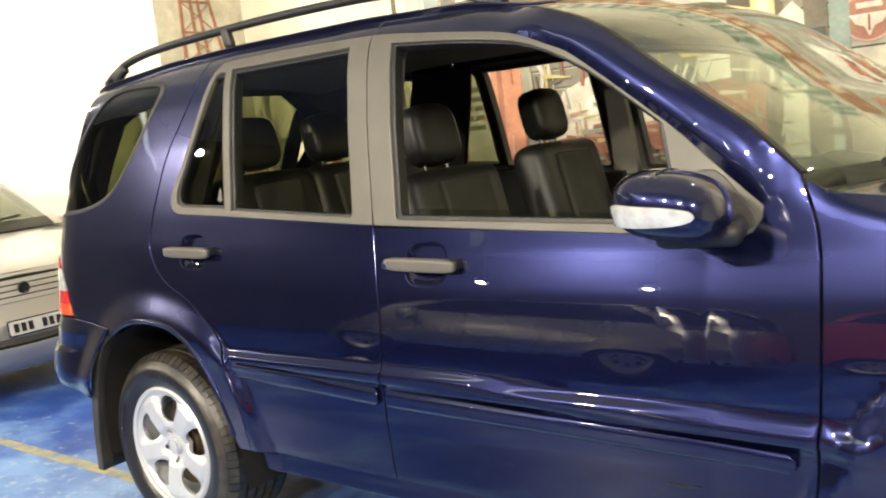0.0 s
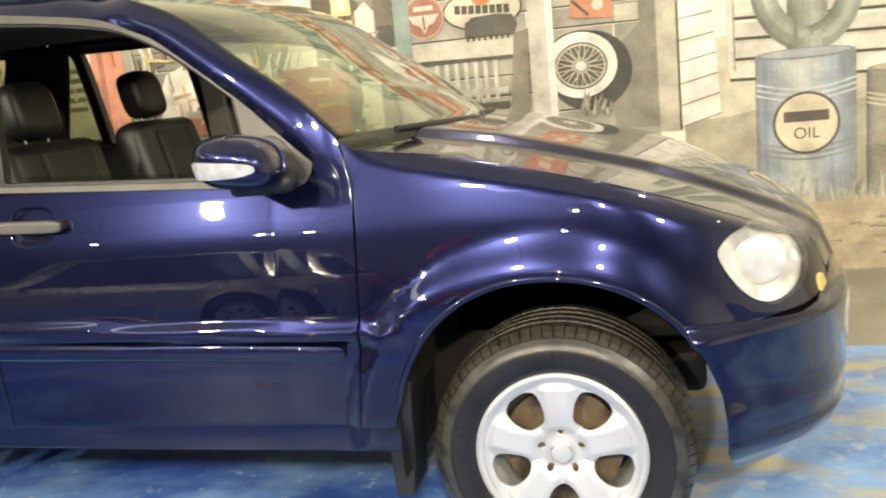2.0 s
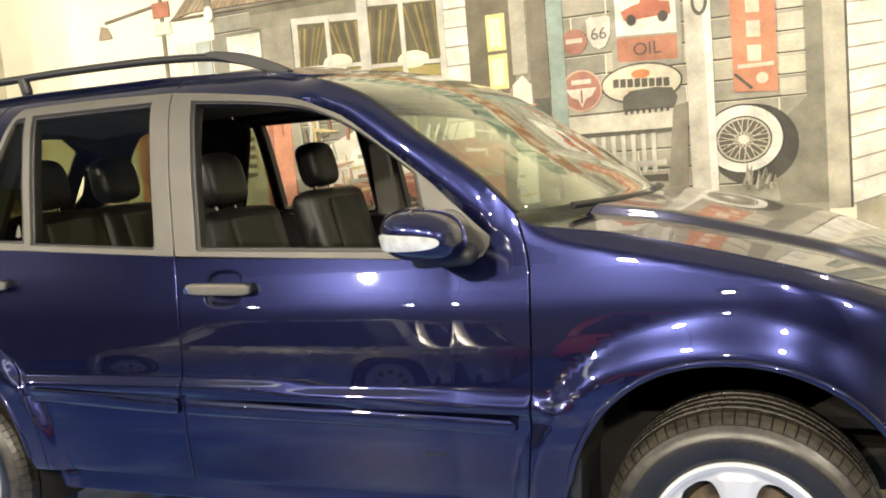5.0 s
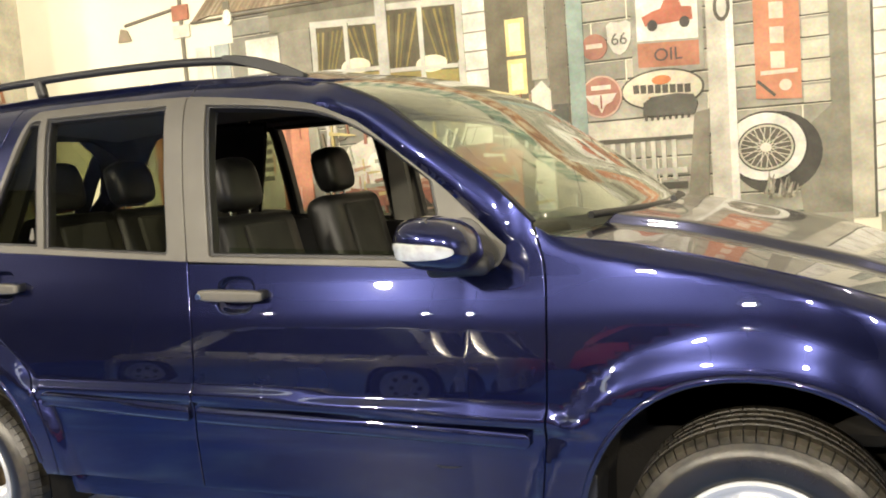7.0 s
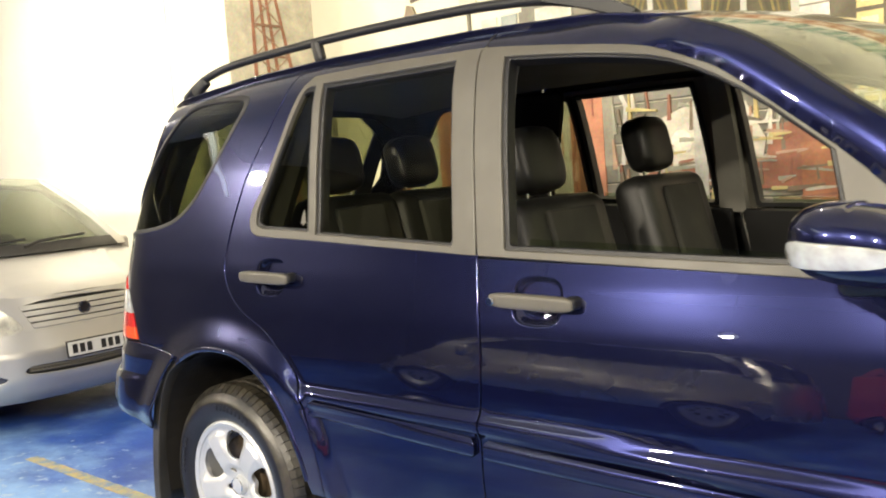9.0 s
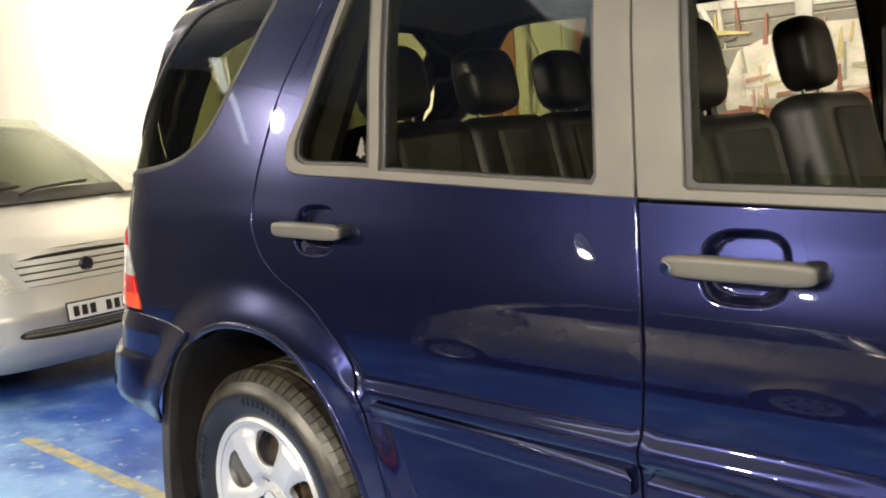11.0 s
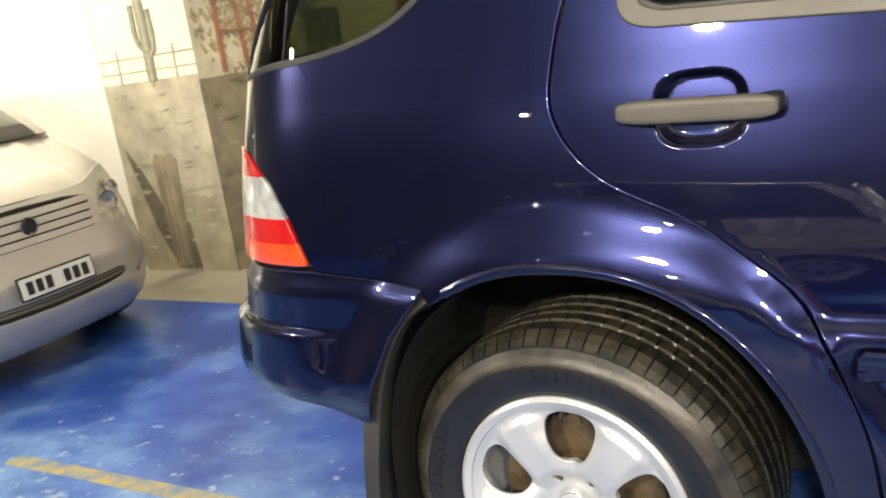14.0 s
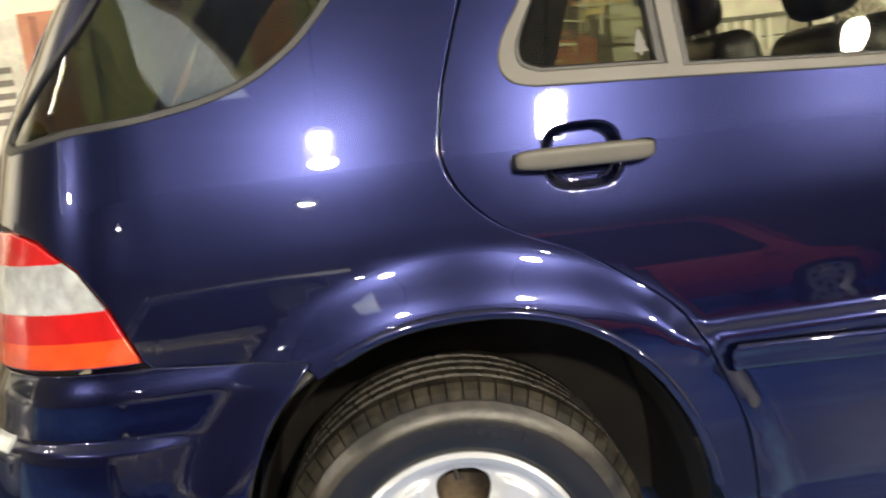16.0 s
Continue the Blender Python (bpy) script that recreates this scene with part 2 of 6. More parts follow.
def sheet(name, outer, surf, material, parent=None, holes=(), res=.035, thick=.012, out=0.0, flip=False, label="", smooth=True, lip=.0):
    """A curved plate: the outline in two parameters, laid on surf(u, v) and given thickness inwards. flip mirrors it in y."""
    from mathutils.geometry import delaunay_2d_cdt
    rings = [ring(list(r), res) for r in (outer, *holes)]
    pts, edges = [], []
    for r in rings:
        k = len(pts)
        pts += r
        edges += [(k + i, k + (i + 1) % len(r)) for i in range(len(r))]
    edge_pts = np.array(pts)
    lo, hi = edge_pts.min(0), edge_pts.max(0)
    gu, gv = np.meshgrid(np.arange(lo[0] + res / 2, hi[0], res), np.arange(lo[1] + res / 2, hi[1], res))
    gu, gv = gu.ravel(), gv.ravel()
    if len(gu):
        ok = inside(gu, gv, rings[0])
        for h in rings[1:]:
            ok &= ~inside(gu, gv, h)
        gu, gv = gu[ok], gv[ok]
    if len(gu):
        near = np.min(np.hypot(gu[:, None] - edge_pts[None, :, 0], gv[:, None] - edge_pts[None, :, 1]), 1)
        gu, gv = gu[near > res * .45], gv[near > res * .45]
        pts = pts + list(zip(gu.tolist(), gv.tolist()))
    vs, es, fs = delaunay_2d_cdt([Vector((float(a), float(b))) for a, b in pts], edges, [], 0, 1e-6)[:3]
    uv = np.array([tuple(v) for v in vs])
    tri = np.array([f for f in fs if len(f) == 3])
    mid = uv[tri].mean(1)
    ok = inside(mid[:, 0], mid[:, 1], rings[0])
    for h in rings[1:]:
        ok &= ~inside(mid[:, 0], mid[:, 1], h)
    tri = tri[ok]
    u, v = uv[:, 0], uv[:, 1]
    P = np.stack(surf(u, v), -1)
    e = 1e-3
    du, dv = np.stack(surf(u + e, v), -1) - np.stack(surf(u - e, v), -1), np.stack(surf(u, v + e), -1) - np.stack(surf(u, v - e), -1)
    N = np.cross(du, dv)
    N /= np.linalg.norm(N, axis=1)[:, None] + 1e-12
    P = P + N * out
    a = P[tri]
    if (np.cross(a[:, 1] - a[:, 0], a[:, 2] - a[:, 0]) * N[tri[:, 0]]).sum() < 0:
        tri = tri[:, ::-1]
    count = {}
    for f in tri:
        for i in range(3):
            p, q = int(f[i]), int(f[(i + 1) % 3])
            count[(p, q)] = 1
    rim = [pq for pq in count if (pq[1], pq[0]) not in count]
    n = len(P)
    verts, norms, faces = [*P], [*N], [tuple(f) for f in tri]
    back = [*(P - N * thick)]
    verts += back
    norms += [*(-N)]
    faces += [tuple(int(i) + n for i in f[::-1]) for f in tri]
    side = {}
    for p, q in rim:
        d = np.cross(P[q] - P[p], N[p])
        d = d / (np.linalg.norm(d) + 1e-12)
        side[p], side[q] = side.get(p, 0) + d, side.get(q, 0) + d
    side = {i: d / (np.linalg.norm(d) + 1e-12) for i, d in side.items()}
    roll = .0045 if thick >= .009 else .0
    for p, q in rim:
        k = len(verts)
        d, g = side[p], side[q]
        if roll:
            verts += [P[p], P[q], P[q] + (g - N[q]) * roll, P[p] + (d - N[p]) * roll]
            norms += [N[p], N[q], g, d]
            faces.append((k + 3, k + 2, k + 1, k))
            k += 4
        verts += [P[p] + (d - N[p]) * roll, P[q] + (g - N[q]) * roll, P[q] - N[q] * thick, P[p] - N[p] * thick]
        norms += [d, g, g, d]
        faces.append((k + 3, k + 2, k + 1, k))
    verts, norms = np.array(verts), np.array(norms)
    if flip:
        verts, norms = verts * (1, -1, 1), norms * (1, -1, 1)
        faces = [f[::-1] for f in faces]
    ob = mesh_ob(name, verts, faces, material, parent, label, smooth, norms if smooth else None)
    if material is PAINT:
        ob.data.materials.append(BLACK)
        inner = np.zeros(len(faces), np.int32)
        inner[len(tri):2 * len(tri)] = 1
        ob.data.polygons.foreach_set("material_index", inner)
    return ob


def lathe(name, profile, material, parent, at=(0, 0, 0), axis="y", n=64, label="", flip=1):
    """Turned part: profile of (radius, along axis)."""
    verts, faces, m = [], [], len(profile)
    for i in range(n):
        t = 2 * math.pi * i / n
        for r, h in profile:
            c, s = r * math.cos(t), r * math.sin(t)
            p = {"y": (c, h * flip, s), "z": (c, s, h), "x": (h, c, s)}[axis]
            verts.append((at[0] + p[0], at[1] + p[1], at[2] + p[2]))
    for i in range(n):
        for j in range(m - 1):
            a, b = i * m + j, ((i + 1) % n) * m + j
            faces.append((a, a + 1, b + 1, b))
    bm = bmesh.new()
    bv = [bm.verts.new(v) for v in verts]
    for f in faces:
        bm.faces.new([bv[i] for i in f])
    bmesh.ops.remove_doubles(bm, verts=bm.verts, dist=1e-5)
    ob = part(name, bm, material, parent, label, True)
    ob.data.set_sharp_from_angle(angle=radians(38))
    return ob


def tube(name, pts, r, material, parent=None, label="", n=10):
    data = bpy.data.curves.new(name, "CURVE")
    data.dimensions, data.bevel_depth, data.bevel_resolution, data.use_fill_caps = "3D", r, 3, True
    sp = data.splines.new("POLY")
    sp.points.add(len(pts) - 1)
    for q, p in zip(sp.points, pts):
        q.co = (*p, 1)
    data.materials.append(material)
    tmp = bpy.data.objects.new(name, data)
    scene.collection.objects.link(tmp)
    me = bpy.data.meshes.new_from_object(tmp.evaluated_get(bpy.context.evaluated_depsgraph_get()))
    bpy.data.objects.remove(tmp)
    bpy.data.curves.remove(data)
    me.name = name
    me.shade_smooth()
    ob = new(name, me)
    if parent:
        ob.parent = parent
    return tagged(ob, label) if label else ob




def blob(size, at, e=2.8, turn=(0, 0, 0), n=28):
    """A cushion-like rounded block."""
    bm = bmesh.new()
    bmesh.ops.create_uvsphere(bm, u_segments=n, v_segments=n // 2, radius=1)
    m = pose(*at, *turn)
    for v in bm.verts:
        q = sum(abs(c) ** e for c in v.co) ** (-1 / e)
        v.co = m @ Vector((v.co.x * q * size[0] / 2, v.co.y * q * size[1] / 2, v.co.z * q * size[2] / 2))
    return bm

def table(pts, smooth=0.0, n=600):
    """A smooth function through a short table of values."""
    xs, ys = [p[0] for p in pts], [p[1] for p in pts]
    q = np.linspace(xs[0] - .3, xs[-1] + .3, n)
    lo, hi = (ys[1] - ys[0]) / (xs[1] - xs[0]), (ys[-1] - ys[-2]) / (xs[-1] - xs[-2])
    v = np.where(q < xs[0], ys[0] + lo * (q - xs[0]), np.where(q > xs[-1], ys[-1] + hi * (q - xs[-1]), np.interp(q, xs, ys)))
    if smooth:
        k = max(3, int(smooth / (q[1] - q[0])) | 1)
        w = np.hanning(k + 2)[1:-1]
        v = np.convolve(np.pad(v, k // 2, mode="reflect", reflect_type="odd"), w / w.sum(), "valid")
    return lambda a: np.interp(a, q, v)


def step(a, b, v):
    u = np.clip((v - a) / (b - a), 0, 1)
    return u * u * (3 - 2 * u)


# the big car: rear axle at x = 0, front axle at x = 2.82, its right side faces -y
SIDE = table([(.20, .80), (.30, .855), (.36, .884), (.45, .904), (.60, .917), (.75, .914), (.87, .904), (1.0, .887), (1.08, .874), (1.13, .865),
              (1.17, .856), (1.22, .846), (1.45, .798), (1.62, .756), (1.69, .730), (1.74, .69), (1.775, .62)], .07)
FENDER = table([(.20, .80), (.30, .855), (.36, .884), (.45, .904), (.60, .915), (.75, .912), (.87, .904), (.95, .894), (1.0, .8865), (1.1, .864), (1.3, .81)], .06)
BONNET_EDGE = table([(2.20, 1.235), (2.324, 1.210), (2.54, 1.180), (2.738, 1.138), (3.014, 1.072), (3.194, 1.016), (3.43, .935), (3.70, .86), (4.3, .80)], .10)
ROOF_EDGE = table([(-.62, 1.715), (-.43, 1.738), (0, 1.765), (.4, 1.772), (1.0, 1.764), (1.4, 1.742), (1.6, 1.705), (1.7, 1.668), (1.8, 1.61)], .12)
NOSE = table([(.25, 3.45), (.36, 3.565), (.45, 3.63), (.55, 3.668), (.68, 3.678), (.74, 3.658), (.85, 3.622), (.95, 3.54), (1.05, 3.38), (1.2, 3.22)], .05)
TAIL = table([(.40, -.82), (.50, -.92), (.60, -.965), (.70, -.975), (.80, -.955), (.95, -.935), (1.10, -.905), (1.25, -.865), (1.45, -.735), (1.62, -.60), (1.74, -.50), (1.8, -.4)], .06)


def flare(x, z, cx):
    r = np.hypot((x - cx) / .95, z - .355)
    crisp = step(.12, .40, (x - cx) * (1 if cx < 1 else -1))
    return .026 * (1 - step(.49 + .075 * crisp, .625, r)) * step(.26, .46, z)


def body(s, z):
    """Point on the car's right flank: s runs along the side and round both ends, z is the height."""
    x = np.minimum(np.maximum(s, -.45), 2.92)
    k = step(2.24, 2.58, x)
    zz = z + (1.765 - ROOF_EDGE(x)) * step(1.35, 1.7, z) * (1 - step(1.5, 1.7, x))
    zz = zz + (.022 * step(.05, .45, x) + .033 * step(.6, 1.7, x)) * step(.96, 1.11, z) * (1 - step(1.15, 1.5, z))
    top = np.maximum((z - (BONNET_EDGE(np.maximum(s, 2.2)) - .06)) / .06, 0)
    top = np.where(top < 1, np.minimum(top, 1) ** 2.6, 1 + 2.2 * np.tanh(np.maximum(top - 1, 0)))
    w = SIDE(zz) * (1 - k) + (FENDER(z) - .040 * top) * k
    w = w + np.where(x > 1.25, .010 - .022 * np.minimum((x - 1.25) ** 2, .70), .010 * step(-.45, .1, x))
    w = w + np.maximum(flare(s, z, .03), flare(s, z, 2.82))
    ridge = .70 + .035 * step(2.3, 1.0, s)
    w = w + .017 * np.exp(-((z - ridge - .014) / .026) ** 4) * step(.36, .52, x) * (1 - step(2.29, 2.48, x))
    tf, tr = np.clip((s - 2.92) / .9, 0, 1.57), np.clip((-.45 - s) / .9, 0, 1.57)
    th = np.where(s > 1, tf, tr)
    a, n = np.where(s > 1, NOSE(z) - 2.92, -.45 - TAIL(z)), np.where(s > 1, 2.4, 3.0)
    r = ((np.cos(th) / w) ** n + (np.sin(th) / a) ** n) ** (-1 / n)
    return x + np.where(s > 1, 1, -1) * r * np.sin(th), -r * np.cos(th)


# ---- room ----
WALL, PIER, WHITE_Y, RETURN_X, WHITE_X = 2.52, 1.62, 1.608, -3.28, -4.12
X0, X1, Y0 = -10.0, 10.5, -12.5
floor = tagged(new("floor"), "painted concrete garage floor", "floor", kind="structure")


def slab(name, x0, x1, y0, y1, z0, z1, material, parent=None, label="", bevel=0):
    return boxed(name, (x1 - x0, y1 - y0, z1 - z0), ((x0 + x1) / 2, (y0 + y1) / 2, (z0 + z1) / 2), material, parent, bevel, label=label)


slab("bare_strip", X0, X1, 1.05, WALL + .3, -.2, 0, FLOOR_GREY, floor, "bare grey concrete strip along the wall")
slab("blue_field", X0, X1, Y0, 1.05, -.2, 0, FLOOR_BLUE, floor, "worn glossy blue floor paint with yellow scuffs")
slab("bay_line", -2.34, .4, -.645, -.58, 0, .003, YELLOW, floor, "worn yellow bay line")
walls = {}
for nm, x0, x1, y0, y1, m in (("wall_north", RETURN_X, X1, WALL, WALL + .25, CREAM), ("wall_pier", WHITE_X, RETURN_X, PIER, WALL + .25, CREAM),
                              ("wall_white", X0, WHITE_X, WHITE_Y, WALL + .25, WHITE_WALL), ("wall_west", X0 - .25, X0, Y0, WALL + .25, DIM_WALL),
                              ("wall_east", X1, X1 + .25, Y0, WALL + .25, WHITE_WALL), ("wall_south", X0, X1, Y0 - .25, Y0, DIM_WALL)):
    walls[nm] = tagged(slab(nm, x0, x1, y0, y1, -.2, CEILING, m), "painted masonry wall of the garage", "wall", kind="structure")
tagged(slab("ceiling", X0, X1, Y0, WALL, CEILING, CEILING + .2, CEIL), "flat painted garage ceiling", "ceiling", kind="structure")

first = None
for bx, by in BATTENS:
    if first is None:
        first = thing("added_batten", "unseen white fluorescent batten added to brighten the white wall", "ceiling light", (bx, by, HUNG), group="ceiling battens")
        for dx in (-.5, .5):
            tube("hanger", [(dx, 0, 0), (dx, 0, CEILING - HUNG)], .006, BLACK, first)
        boxed("housing", (1.3, .16, .07), (0, 0, -.036), WHITE_WALL, first, .01)
        for dy in (-.04, .04):
            tube("fluorescent_tube", [(-.6, dy, -.088), (.6, dy, -.088)], .013, WHITE_LENS, first)
    else:
        copy_thing(first, pose(bx, by, HUNG))


for px, py, wide, long, turn, lb in ((-1.64, -4.85, .46, 2.64, 0, "wide cool white light panel hung from the ceiling"), (-7.8, -5.0, .12, 4.6, -47, "narrow cool white light strip hung from the ceiling")):
    panel = thing("ceiling_panel_light", lb, "ceiling light", (px, py, HUNG), turn, "ceiling panels")
    boxed("diffuser", (wide, long, .03), (0, 0, -.022), PANEL, panel, .004)
    for dy in (-long * .4, long * .4):
        tube("hanger", [(0, dy, -.01), (0, dy, CEILING - HUNG)], .006, BLACK, panel)
    for dx in (-wide / 2 - .02, wide / 2 + .02):
        boxed("panel_frame", (.03, long + .06, .05), (dx, 0, -.026), WHITE_WALL, panel, .006)

first = None
for fx, fy in FLOODS + AISLE_FILL:
    if first is None:
        first = thing("flood_lamp", "black round flood lamp on a drop rod", "ceiling light", (fx, fy, HUNG), group="flood lamps")
        tube("drop_rod", [(0, 0, CEILING - HUNG), (0, 0, -.36)], .012, BLACK, first)
        bm = bmesh.new()
        bmesh.ops.create_cone(bm, cap_ends=True, segments=28, radius1=.15, radius2=.06, depth=.14, matrix=pose(0, -.06, -.46, 46, 0, 0))
        part("shade", bm, BLACK, first, smooth=False)
    else:
        copy_thing(first, pose(fx, fy, HUNG))


first = None
for sx, sy in SPOTS:
    if first is None:
        first = thing("mural_fill_lamp", "unseen small black spot lamp added to light the painted wall", "ceiling light", (sx, sy, HUNG), group="wall spots")
        tube("drop_rod", [(0, 0, CEILING - HUNG), (0, 0, -.26)], .010, BLACK, first)
        bm = bmesh.new()
        bmesh.ops.create_cone(bm, cap_ends=True, segments=24, radius1=.085, radius2=.05, depth=.12, matrix=pose(0, -.045, -.345, -45, 0, 0))
        part("shade", bm, BLACK, first)
    else:
        copy_thing(first, pose(sx, sy, HUNG))


# ---- the big car ----
def flank(s, z):
    x, y = body(s, z)
    return x, y, z + 0 * x


car = thing("suv", "dark blue metallic off-road estate car with grey window frames", "car")
REAR_GAP = curve([(.30, 1.738), (.245, 1.62), (.126, 1.44), (.066, 1.29), (.042, 1.20), (.035, 1.12), (.07, 1.048), (.14, .988), (.255, .934), (.335, .88),
                  (.425, .802), (.485, .676), (.515, .58), (.53, .445)], 4)
B_GAP = curve([(1.075, 1.70), (1.09, 1.48), (1.118, 1.162), (1.145, .934), (1.142, .706), (1.142, .55), (1.14, .44)], 3)
FENDER_GAP = curve([(2.282, 1.234), (2.316, 1.084), (2.312, .748), (2.284, .44)], 4)
BELT = [(.215, 1.231), (.458, 1.215), (1.118, 1.172), (1.862, 1.136), (2.15, 1.120)]
FRAME_TOP = curve([(.404, 1.722), (.70, 1.722), (.986, 1.712), (1.118, 1.705), (1.37, 1.672), (1.55, 1.642), (1.688, 1.59), (1.77, 1.545), (1.988, 1.378), (2.084, 1.29), (2.20, 1.185)], 3)
FRAME_REAR = curve([(.215, 1.231), (.178, 1.242), (.160, 1.270), (.170, 1.318), (.228, 1.412), (.342, 1.66), (.404, 1.722)], 3)
PILLAR = curve([(1.50, 1.722), (1.62, 1.70), (1.736, 1.66), (1.84, 1.605), (2.006, 1.478), (2.168, 1.36), (2.276, 1.252)], 3)


def belt(x):
    return float(np.interp(x, [p[0] for p in BELT], [p[1] for p in BELT]))


def shift(pts, d):
    return [(p[0] + d, p[1]) for p in pts]


def below(pts, z):
    return [p for p in pts if p[1] <= z]


HANDLES = [(.154, 1.102), (1.182, 1.066)]


def door_skin(s, z):
    """Door surface with the cups behind the handles sunk into it."""
    x, y, h = flank(s, z)
    for hx, hz in HANDLES:
        r = (np.abs((s - hx - .128) / .074) ** 3 + np.abs((z - hz + .002) / .060) ** 3) ** (1 / 3)
        y = y + .026 * (1 - step(.72, 1.0, r))
    return x, y, h


GAP = .005
rear_arch = arc(.03, .365, .435, .492, 12, 168, 28, 2.25)
front_arch = arc(2.825, .360, .435, .490, 4, 164, 28, 2.2)

for side, flip in (("right", False), ("left", True)):
    kw = dict(flip=flip)
    # doors
    cups = [arc(hx + .128, hz - .002, .0755, .0612, 0, 360, 60, 3.0)[:-1] for hx, hz in HANDLES]
    skin = shift(REAR_GAP, GAP) + [(1.14 - GAP, .44)] + shift(below(B_GAP, 1.17), -GAP)[::-1] + [(x, z) for x, z in BELT[2::-1]] + FRAME_REAR
    rear_door = sheet("rear_door", skin, door_skin, PAINT, car, [cups[0]], res=.02, **kw)
    front = shift(below(B_GAP, 1.175), GAP) + shift(FENDER_GAP, -GAP)[::-1] + [(2.235, 1.21), (2.20, 1.185), (2.198, 1.160), (2.180, 1.133), (2.145, 1.120), (1.862, 1.136)]
    front_door = sheet("front_door", front, door_skin, PAINT, car, [cups[1]], res=.02, **kw)
    for cup, door in zip(cups, (rear_door, front_door)):
        sheet("handle_cup", cup, door_skin, PAINT, door, res=.0055, thick=.006, label="sunken cup behind the handle", **kw)
    # grey frames with their openings
    rear_frame = FRAME_REAR + FRAME_TOP[1:10] + [(1.075 - GAP, 1.706)] + shift([p for p in B_GAP if 1.172 < p[1] < 1.70], -GAP) + [(1.118 - GAP, 1.174)] + [(.458, 1.217)]
    glass_rear = [(.452, 1.697), (1.000, 1.691), (1.040, 1.206), (1.032, 1.193), (.482, 1.230)]
    glass_quarter = curve([(.228, 1.250), (.194, 1.264), (.186, 1.290), (.196, 1.325), (.246, 1.42), (.348, 1.645), (.382, 1.690), (.428, 1.692)], 3) + [(.458, 1.238)]
    sheet("rear_window_frame", rear_frame, flank, GREY_TRIM, rear_door, [glass_rear, glass_quarter], out=.004, thick=.03, res=.03, label="grey plastic window frame", **kw)
    sheet("quarter_glass", glass_quarter, flank, TINT, rear_door, out=-.012, thick=.004, label="tinted quarter glass", **kw).visible_shadow = False
    front_frame = shift([p for p in B_GAP if p[1] > 1.174], GAP)[::-1] + [p for p in FRAME_TOP if p[0] > 1.09] + [(2.197, 1.162), (2.179, 1.135), (2.145, 1.122), (1.862, 1.138), (1.118 + GAP, 1.174)]
    opening = [(1.158, 1.679)] + curve([(1.30, 1.664), (1.466, 1.642), (1.628, 1.606), (1.796, 1.522), (1.985, 1.378)], 3) + [(2.01, 1.25), (2.005, 1.152), (1.868, 1.154), (1.21, 1.182), (1.20, 1.19)]
    sheet("front_window_frame", front_frame, flank, GREY_TRIM, front_door, [opening], out=.004, thick=.03, res=.03, label="grey plastic window frame", **kw)
    for hole, door in ((glass_rear, rear_door), (glass_quarter, rear_door), (opening, front_door)):
        cx, cz = sum(q[0] for q in hole) / len(hole), sum(q[1] for q in hole) / len(hole)
        wide, tall = max(q[0] for q in hole) - min(q[0] for q in hole), max(q[1] for q in hole) - min(q[1] for q in hole)
        small = [(cx + (q[0] - cx) * (1 - .026 / wide), cz + (q[1] - cz) * (1 - .022 / tall)) for q in hole]
        big = [(cx + (q[0] - cx) * (1 + .006 / wide), cz + (q[1] - cz) * (1 + .006 / tall)) for q in hole]
        sheet("window_seal", big, flank, BLACK, door, [small], out=-.004, thick=.04, res=.03, label="black rubber window seal", **kw)
    if not flip:
        sheet("rear_window_glass", glass_rear, flank, REAR_TINT, rear_door, out=-.014, thick=.004, label="closed lightly tinted rear window").visible_shadow = False
    for gname, x0, x1 in (("rear_window_glass", .52, 1.0), ("front_window_glass", 1.26, 1.98)):
        if x0 < 1 and not flip:
            continue
        strip = [(x0, belt(x0) - .03), (x1, belt(x1) - .03), (x1, belt(x1) + .048), (x0, belt(x0) + .050)]
        sheet(gname, strip, flank, CLEAR, rear_door if x0 < 1 else front_door, out=-.028, thick=.004, label="lowered side window, top edge showing", **kw).visible_shadow = False
    if not flip:
        sheet("window_sticker", [(.411, 1.262), (.418, 1.262), (.418, 1.268), (.430, 1.268), (.421, 1.282), (.426, 1.282), (.419, 1.295), (.422, 1.295), (.4145, 1.310), (.407, 1.295), (.410, 1.295), (.403, 1.282), (.408, 1.282), (.399, 1.268), (.411, 1.268)], flank, GREY_TRIM, rear_door, out=-.009, thick=.002, res=.02, label="small pale window sticker")
    # rub strips on the doors
    for dname, x0, x1, door in (("rub_strip", .50, 1.125, rear_door), ("rub_strip", 1.162, 2.262, front_door)):
        top = lambda x: np.interp(x, [.5, 1.15, 1.75, 2.25], [.738, .714, .698, .678])
        low = lambda x: np.interp(x, [.5, 1.15, 1.75, 2.25], [.690, .661, .652, .640])
        shape = [(x0, low(x0) + .008), (x0 + .01, low(x0)), (x1 - .014, low(x1)), (x1, low(x1) + .012), (x1, top(x1) - .012), (x1 - .014, top(x1)), (x0 + .01, top(x0)), (x0, top(x0) - .008)]
        sheet(dname, shape, lambda s, z: (flank(s, z)[0], flank(s, z)[1] - .015 * np.clip(1 - np.abs((z - (top(s) + low(s)) / 2) / .027) ** 4, 0, 1), z), PAINT, door, res=.010, thick=.015, out=.002, **kw)
    if not flip:
        sheet("scratch", [(1.975, .572), (2.01, .570), (2.055, .571), (2.02, .565), (1.99, .564)], flank, BLACK, front_door, out=.002, thick=.003, res=.02, label="short dark scratch")
